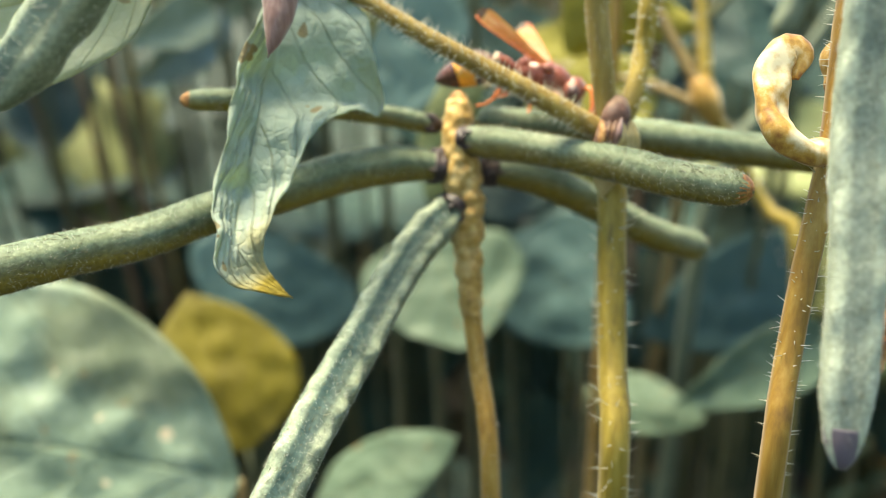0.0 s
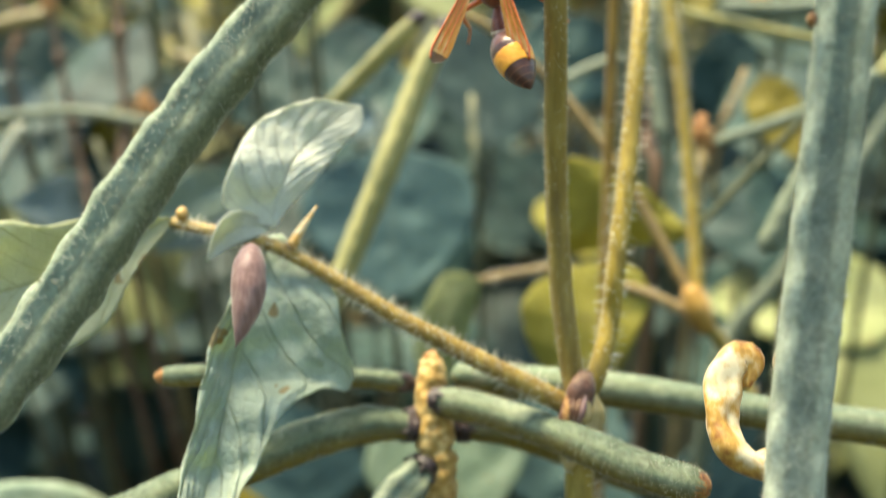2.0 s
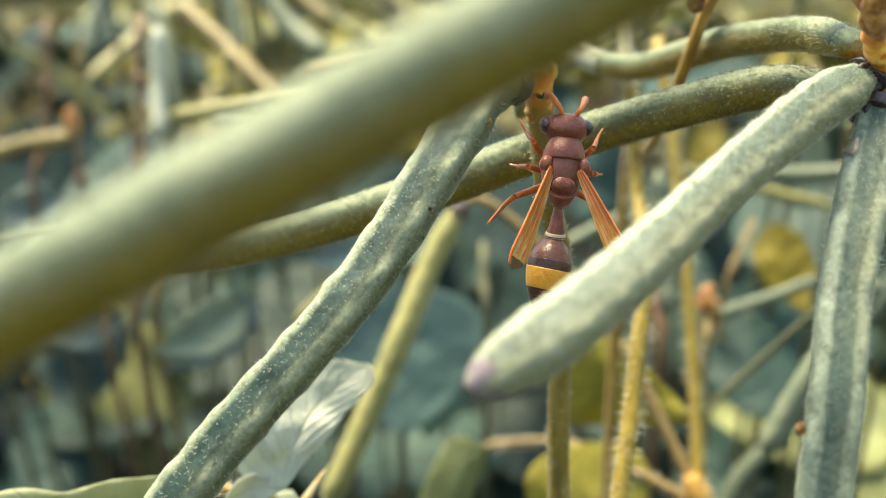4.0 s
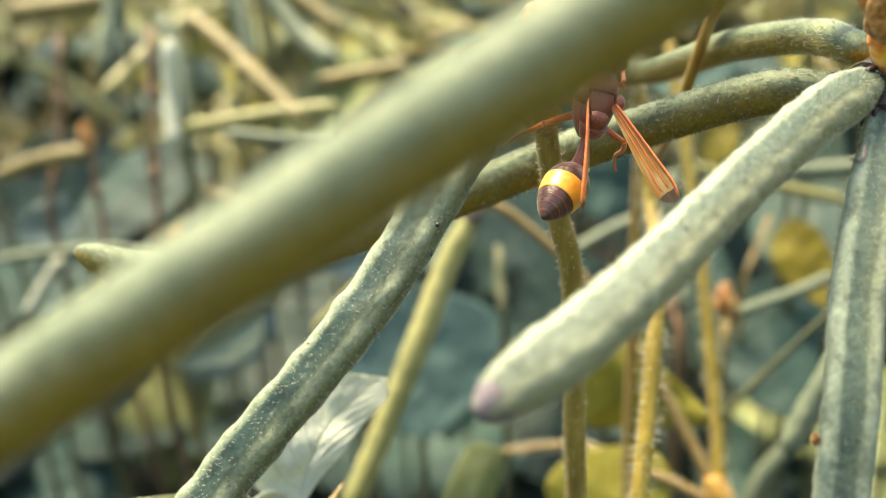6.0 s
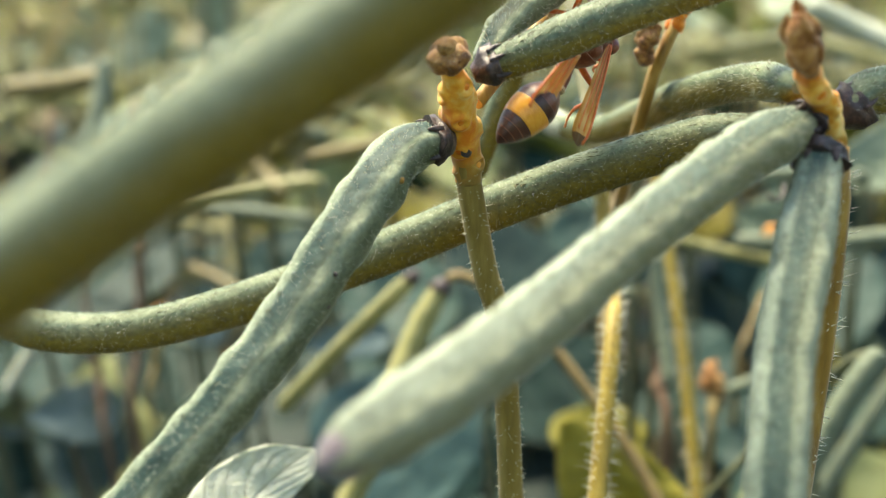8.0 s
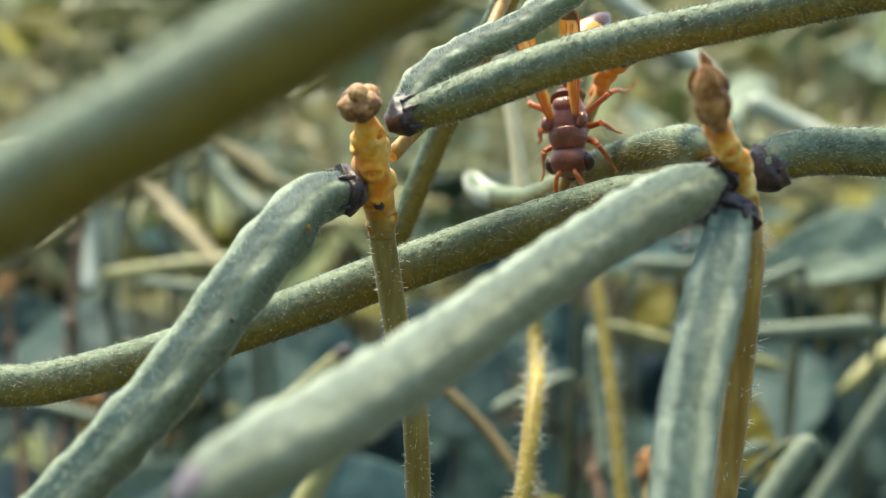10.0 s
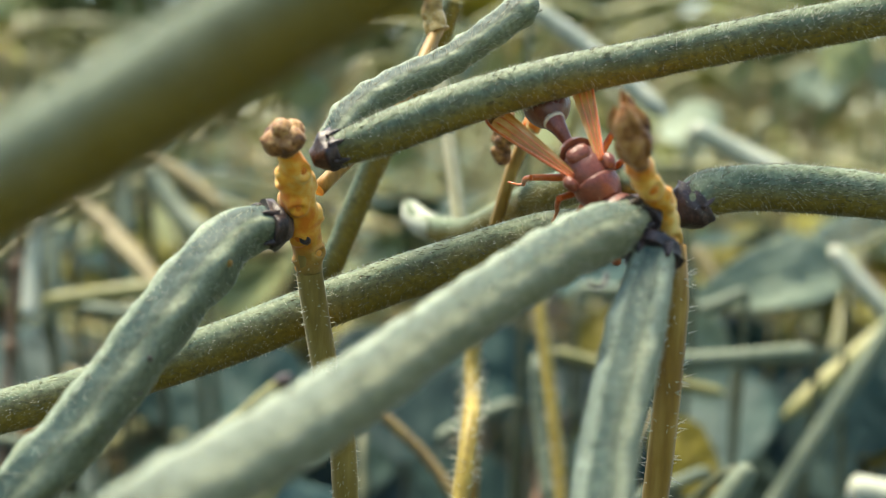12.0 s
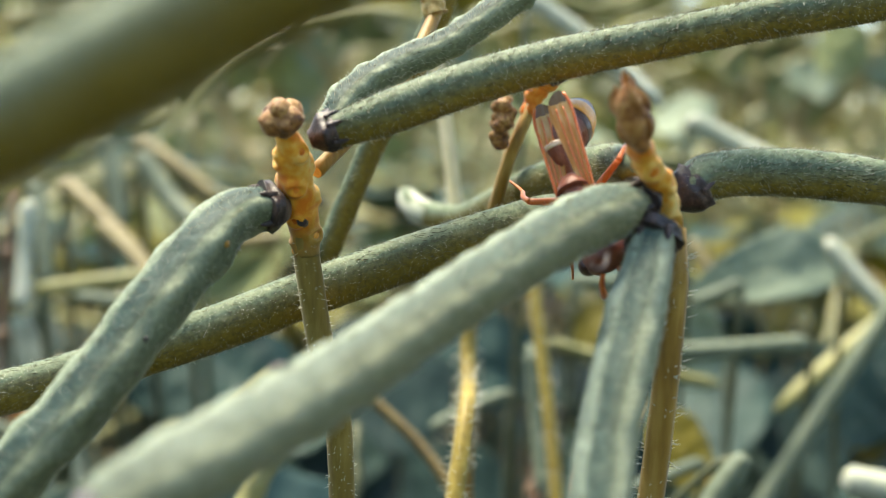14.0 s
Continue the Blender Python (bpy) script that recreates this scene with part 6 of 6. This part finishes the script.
def motions():
    # the pod close to the lens sways a little on its stalk
    walk(NEAR, [
        (0.0, pose(0.14965, -0.09400, -0.00989, 0, 2.00, 0)),
        (2.5, pose(0.14965, -0.09400, -0.00969, 0, 2.00, 0)),
        (3.0, pose(0.14919, -0.09400, -0.00955, 0, 2.06, 0)),
        (5.5, pose(0.17320, -0.09200, 0.00001, 0, -1.08, 0)),
        (7.0, pose(0.17886, -0.09130, 0.00064, 0, -1.83, 0)),
        (9.5, pose(0.15635, -0.08440, -0.01032, 0, 1.13, 0)),
        (11.0, pose(0.17025, -0.08440, -0.00511, 0, -0.69, 0)),
        (12.5, pose(0.16118, -0.08500, -0.00875, 0, 0.50, 0)),
        (14.0, pose(0.15043, -0.08540, -0.01162, 0, 1.90, 0)),
    ])
    walk(WASP, [
        (0.0, pose(0.01113, 0.11091, 0.37648, -7.7, 18.2, -17.7)),
        (0.3, pose(0.01377, 0.10975, 0.37614, -6.2, 15.1, -12.2)),
        (0.5, pose(0.01398, 0.10867, 0.37884, -0.9, -9.2, 4.7)),
        (0.7, pose(0.01255, 0.10945, 0.38203, -5.0, -41.8, 22.3)),
        (0.9, pose(0.01145, 0.10924, 0.38565, -35.4, -66.8, 66.8)),
        (1.2, pose(0.01032, 0.10984, 0.39268, -44.7, -69.9, 80.8)),
        (1.5, pose(0.00836, 0.10871, 0.39977, -69.4, -74.1, 113.7)),
        (2.0, pose(0.00909, 0.10533, 0.41386, -44.9, -72.5, 111.1)),
        (2.5, pose(0.01038, 0.09717, 0.41787, -15.3, -74.4, 99.7)),
        (3.0, pose(0.01325, 0.09442, 0.42421, 14.5, -74.0, 74.2)),
        (3.2, pose(0.01304, 0.09395, 0.42308, 11.3, -74.2, 77.7)),
        (4.3, pose(0.01405, 0.09419, 0.42696, 29.6, -73.1, 67.5)),
        (5.5, pose(0.01468, 0.09331, 0.43086, 48.0, -74.1, 54.2)),
        (6.0, pose(0.01562, 0.09463, 0.43187, 66.4, -73.1, 41.6)),
        (6.5, pose(0.01699, 0.09483, 0.43288, 100.9, -66.9, 17.3)),
        (7.0, pose(0.01610, 0.09598, 0.43020, 111.8, -51.3, 22.8)),
        (7.2, pose(0.01783, 0.09678, 0.43092, 115.8, -49.3, 30.4)),
        (7.8, pose(0.02117, 0.10186, 0.43765, 94.5, -57.6, 49.2)),
        (8.3, pose(0.02365, 0.10674, 0.44160, 44.0, -19.4, 27.2)),
        (8.8, pose(0.02611, 0.11069, 0.44102, -84.3, 37.3, -9.7)),
        (9.3, pose(0.02697, 0.11225, 0.43815, 164.4, 42.7, -81.5)),
        (9.5, pose(0.02863, 0.11275, 0.43843, 96.8, 27.9, -105.5)),
        (9.7, pose(0.02750, 0.11253, 0.43977, 48.8, 72.5, -94.8)),
        (9.9, pose(0.02739, 0.11219, 0.43907, 27.9, 73.0, -91.7)),
        (10.1, pose(0.02758, 0.11086, 0.43803, 28.8, 69.6, -73.3)),
        (10.3, pose(0.02806, 0.10968, 0.43827, 45.2, 46.1, -40.9)),
        (10.5, pose(0.02967, 0.10656, 0.43899, 42.4, 10.6, -51.2)),
        (10.8, pose(0.03201, 0.10477, 0.44025, 38.1, 20.2, -50.4)),
        (11.0, pose(0.03392, 0.10283, 0.44017, 34.8, 27.8, -50.7)),
        (11.5, pose(0.03278, 0.09712, 0.43740, 48.6, 42.3, -39.7)),
        (12.0, pose(0.03333, 0.09592, 0.43683, 55.3, 50.3, -43.2)),
        (12.5, pose(0.03304, 0.09580, 0.43521, 60.0, 65.6, -44.6)),
        (13.0, pose(0.03228, 0.09489, 0.43392, 78.8, 68.9, -29.4)),
        (13.5, pose(0.03284, 0.09481, 0.43325, 88.9, 67.2, -18.9)),
        (14.0, pose(0.03309, 0.09507, 0.43286, 91.4, 64.0, -16.0)),
    ])
    walk(ABDOMEN, [
        (0.0, pose(-0.00510, 0.00000, -0.00020, 0.0, -36.9, 23.1)),
        (0.3, pose(-0.00510, 0.00000, -0.00020, 0.0, -21.0, 13.2)),
        (0.5, pose(-0.00510, 0.00000, -0.00020, 0.0, -9.8, 3.8)),
        (0.7, pose(-0.00510, 0.00000, -0.00020, 0.0, -5.3, 2.4)),
        (0.9, pose(-0.00510, 0.00000, -0.00020, 0.0, -7.5, 4.4)),
        (1.2, pose(-0.00510, 0.00000, -0.00020, 0.0, -5.2, 3.5)),
        (1.5, pose(-0.00510, 0.00000, -0.00020, -0.0, -13.0, 15.2)),
        (2.0, pose(-0.00510, 0.00000, -0.00020, 0.0, 15.2, 26.9)),
        (2.5, pose(-0.00510, 0.00000, -0.00020, 0.0, 2.2, 4.4)),
        (3.0, pose(-0.00510, 0.00000, -0.00020, 0.0, 0.3, -5.8)),
        (3.2, pose(-0.00510, 0.00000, -0.00020, 0.0, 0.4, -8.2)),
        (4.3, pose(-0.00510, 0.00000, -0.00020, 0.0, -0.4, -4.7)),
        (5.5, pose(-0.00510, 0.00000, -0.00020, 0.0, 42.5, -39.2)),
        (6.0, pose(-0.00510, 0.00000, -0.00020, 0.0, 32.6, -39.1)),
        (6.5, pose(-0.00510, 0.00000, -0.00020, 0.0, 11.7, -31.1)),
        (7.0, pose(-0.00510, 0.00000, -0.00020, 0.0, -21.4, -28.5)),
        (7.2, pose(-0.00510, 0.00000, -0.00020, 0.0, -38.1, -32.9)),
        (7.8, pose(-0.00510, 0.00000, -0.00020, -0.0, -21.1, -12.2)),
        (8.3, pose(-0.00510, 0.00000, -0.00020, 0.0, -3.0, 5.7)),
        (8.8, pose(-0.00510, 0.00000, -0.00020, 0.0, -65.6, 48.8)),
        (9.3, pose(-0.00510, 0.00000, -0.00020, 0.0, -57.4, -84.8)),
        (9.5, pose(-0.00510, 0.00000, -0.00020, 153.0, -78.4, 26.5)),
        (9.7, pose(-0.00510, 0.00000, -0.00020, 0.0, -29.3, -43.0)),
        (9.9, pose(-0.00510, 0.00000, -0.00020, 0.0, -16.1, -34.3)),
        (10.1, pose(-0.00510, 0.00000, -0.00020, 0.0, -18.4, -28.4)),
        (10.3, pose(-0.00510, 0.00000, -0.00020, 0.0, -19.7, -22.3)),
        (10.5, pose(-0.00510, 0.00000, -0.00020, 0.0, 1.2, 1.1)),
        (10.8, pose(-0.00510, 0.00000, -0.00020, 0.0, -4.0, 4.9)),
        (11.0, pose(-0.00510, 0.00000, -0.00020, 0.0, -6.4, 13.9)),
        (11.5, pose(-0.00510, 0.00000, -0.00020, 0.0, -13.3, -3.9)),
        (12.0, pose(-0.00510, 0.00000, -0.00020, 0.0, -29.2, -9.0)),
        (12.5, pose(-0.00510, 0.00000, -0.00020, 0.0, -47.4, -26.0)),
        (13.0, pose(-0.00510, 0.00000, -0.00020, -0.0, -54.1, -39.0)),
        (13.5, pose(-0.00510, 0.00000, -0.00020, -0.0, -57.4, -43.7)),
        (14.0, pose(-0.00510, 0.00000, -0.00020, 0.0, -58.0, -45.3)),
    ])
    walk(WINGS[0], [
        (0.0, pose(0.00030, 0.00115, 0.00130, 45.0, 13.1, -53.7)),
        (0.3, pose(0.00030, 0.00115, 0.00130, 45.0, 15.5, -54.6)),
        (0.5, pose(0.00030, 0.00115, 0.00130, 40.0, 11.4, -71.6)),
        (0.7, pose(0.00030, 0.00115, 0.00130, 30.0, 13.0, -77.9)),
        (0.9, pose(0.00030, 0.00115, 0.00130, 35.0, 18.0, -56.3)),
        (1.2, pose(0.00030, 0.00115, 0.00130, 40.0, 17.4, -47.0)),
        (1.5, pose(0.00030, 0.00115, 0.00130, 35.0, 41.1, -31.7)),
        (2.0, pose(0.00030, 0.00115, 0.00130, 20.0, 18.9, -26.7)),
        (2.5, pose(0.00030, 0.00115, 0.00130, 5.0, 13.9, -37.5)),
        (3.0, pose(0.00030, 0.00115, 0.00130, 0.0, 10.0, -25.6)),
        (3.2, pose(0.00030, 0.00115, 0.00130, 0.0, 10.1, -28.8)),
        (4.3, pose(0.00030, 0.00115, 0.00130, 40.0, 13.6, -12.9)),
        (5.5, pose(0.00030, 0.00115, 0.00130, 60.0, 19.9, -2.3)),
        (6.0, pose(0.00030, 0.00115, 0.00130, 55.0, 22.1, -2.0)),
        (6.5, pose(0.00030, 0.00115, 0.00130, 50.0, 26.8, 0.8)),
        (7.0, pose(0.00030, 0.00115, 0.00130, 20.0, 21.6, 14.3)),
        (7.2, pose(0.00030, 0.00115, 0.00130, 0.0, 21.5, 14.3)),
        (7.8, pose(0.00030, 0.00115, 0.00130, 0.0, -1.6, 6.1)),
        (8.3, pose(0.00030, 0.00115, 0.00130, 0.0, -7.4, -9.4)),
        (8.8, pose(0.00030, 0.00115, 0.00130, 0.0, 49.5, -28.0)),
        (9.3, pose(0.00030, 0.00115, 0.00130, 0.0, 15.8, -9.4)),
        (9.5, pose(0.00030, 0.00115, 0.00130, 0.0, 29.1, -25.8)),
        (9.7, pose(0.00030, 0.00115, 0.00130, 0.0, 20.0, -15.4)),
        (9.9, pose(0.00030, 0.00115, 0.00130, 0.0, 22.0, -8.9)),
        (10.1, pose(0.00030, 0.00115, 0.00130, 0.0, 25.6, -5.6)),
        (10.3, pose(0.00030, 0.00115, 0.00130, 0.0, 6.6, -25.3)),
        (10.5, pose(0.00030, 0.00115, 0.00130, 10.0, 25.2, -16.7)),
        (10.8, pose(0.00030, 0.00115, 0.00130, 8.0, 28.9, -20.5)),
        (11.0, pose(0.00030, 0.00115, 0.00130, 0.0, 27.6, -25.8)),
        (11.5, pose(0.00030, 0.00115, 0.00130, 0.0, -3.4, -23.4)),
        (12.0, pose(0.00030, 0.00115, 0.00130, 0.0, -11.9, -18.4)),
        (12.5, pose(0.00030, 0.00115, 0.00130, 0.0, -2.2, -0.3)),
        (13.0, pose(0.00030, 0.00115, 0.00130, 0.0, -9.6, -6.7)),
        (13.5, pose(0.00030, 0.00115, 0.00130, 0.0, -12.0, -3.7)),
        (14.0, pose(0.00030, 0.00115, 0.00130, 0.0, -12.0, -3.7)),
    ])
    walk(WINGS[1], [
        (0.0, pose(0.00030, -0.00115, 0.00130, 72.0, 16.9, 6.7)),
        (0.3, pose(0.00030, -0.00115, 0.00130, 72.0, 26.8, 0.4)),
        (0.5, pose(0.00030, -0.00115, 0.00130, 68.0, 19.1, -4.3)),
        (0.7, pose(0.00030, -0.00115, 0.00130, 60.0, 49.8, -20.6)),
        (0.9, pose(0.00030, -0.00115, 0.00130, 50.0, 36.1, -16.3)),
        (1.2, pose(0.00030, -0.00115, 0.00130, 45.0, 33.1, -17.0)),
        (1.5, pose(0.00030, -0.00115, 0.00130, 30.0, 20.3, -23.8)),
        (2.0, pose(0.00030, -0.00115, 0.00130, 8.0, 0.9, 11.1)),
        (2.5, pose(0.00030, -0.00115, 0.00130, 0.0, 9.2, 16.5)),
        (3.0, pose(0.00030, -0.00115, 0.00130, 0.0, 7.2, 29.0)),
        (3.2, pose(0.00030, -0.00115, 0.00130, 0.0, 7.2, 28.9)),
        (4.3, pose(0.00030, -0.00115, 0.00130, 0.0, 11.4, 32.6)),
        (5.5, pose(0.00030, -0.00115, 0.00130, -15.0, 20.8, 40.5)),
        (6.0, pose(0.00030, -0.00115, 0.00130, -20.0, 25.9, 38.2)),
        (6.5, pose(0.00030, -0.00115, 0.00130, -28.0, 35.5, 30.3)),
        (7.0, pose(0.00030, -0.00115, 0.00130, -25.0, 31.5, 21.8)),
        (7.2, pose(0.00030, -0.00115, 0.00130, 0.0, 15.3, 14.7)),
        (7.8, pose(0.00030, -0.00115, 0.00130, 0.0, 3.3, 10.4)),
        (8.3, pose(0.00030, -0.00115, 0.00130, 0.0, 4.0, 21.7)),
        (8.8, pose(0.00030, -0.00115, 0.00130, 0.0, 77.6, 19.1)),
        (9.3, pose(0.00030, -0.00115, 0.00130, 0.0, 8.9, 12.5)),
        (9.5, pose(0.00030, -0.00115, 0.00130, 0.0, -11.0, 72.7)),
        (9.7, pose(0.00030, -0.00115, 0.00130, 0.0, 39.1, -11.1)),
        (9.9, pose(0.00030, -0.00115, 0.00130, 0.0, 35.2, 1.5)),
        (10.1, pose(0.00030, -0.00115, 0.00130, 0.0, 30.3, 18.2)),
        (10.3, pose(0.00030, -0.00115, 0.00130, 20.0, 24.5, 29.3)),
        (10.5, pose(0.00030, -0.00115, 0.00130, 42.0, 28.2, 41.8)),
        (10.8, pose(0.00030, -0.00115, 0.00130, 40.0, 21.3, 39.6)),
        (11.0, pose(0.00030, -0.00115, 0.00130, 36.0, 19.3, 37.8)),
        (11.5, pose(0.00030, -0.00115, 0.00130, 16.0, 2.0, 12.6)),
        (12.0, pose(0.00030, -0.00115, 0.00130, 8.0, -7.8, 18.7)),
        (12.5, pose(0.00030, -0.00115, 0.00130, 0.0, -7.1, -6.3)),
        (13.0, pose(0.00030, -0.00115, 0.00130, 0.0, -13.9, -9.7)),
        (13.5, pose(0.00030, -0.00115, 0.00130, 0.0, -16.7, -7.0)),
        (14.0, pose(0.00030, -0.00115, 0.00130, 0.0, -16.6, -6.8)),
    ])


motions()
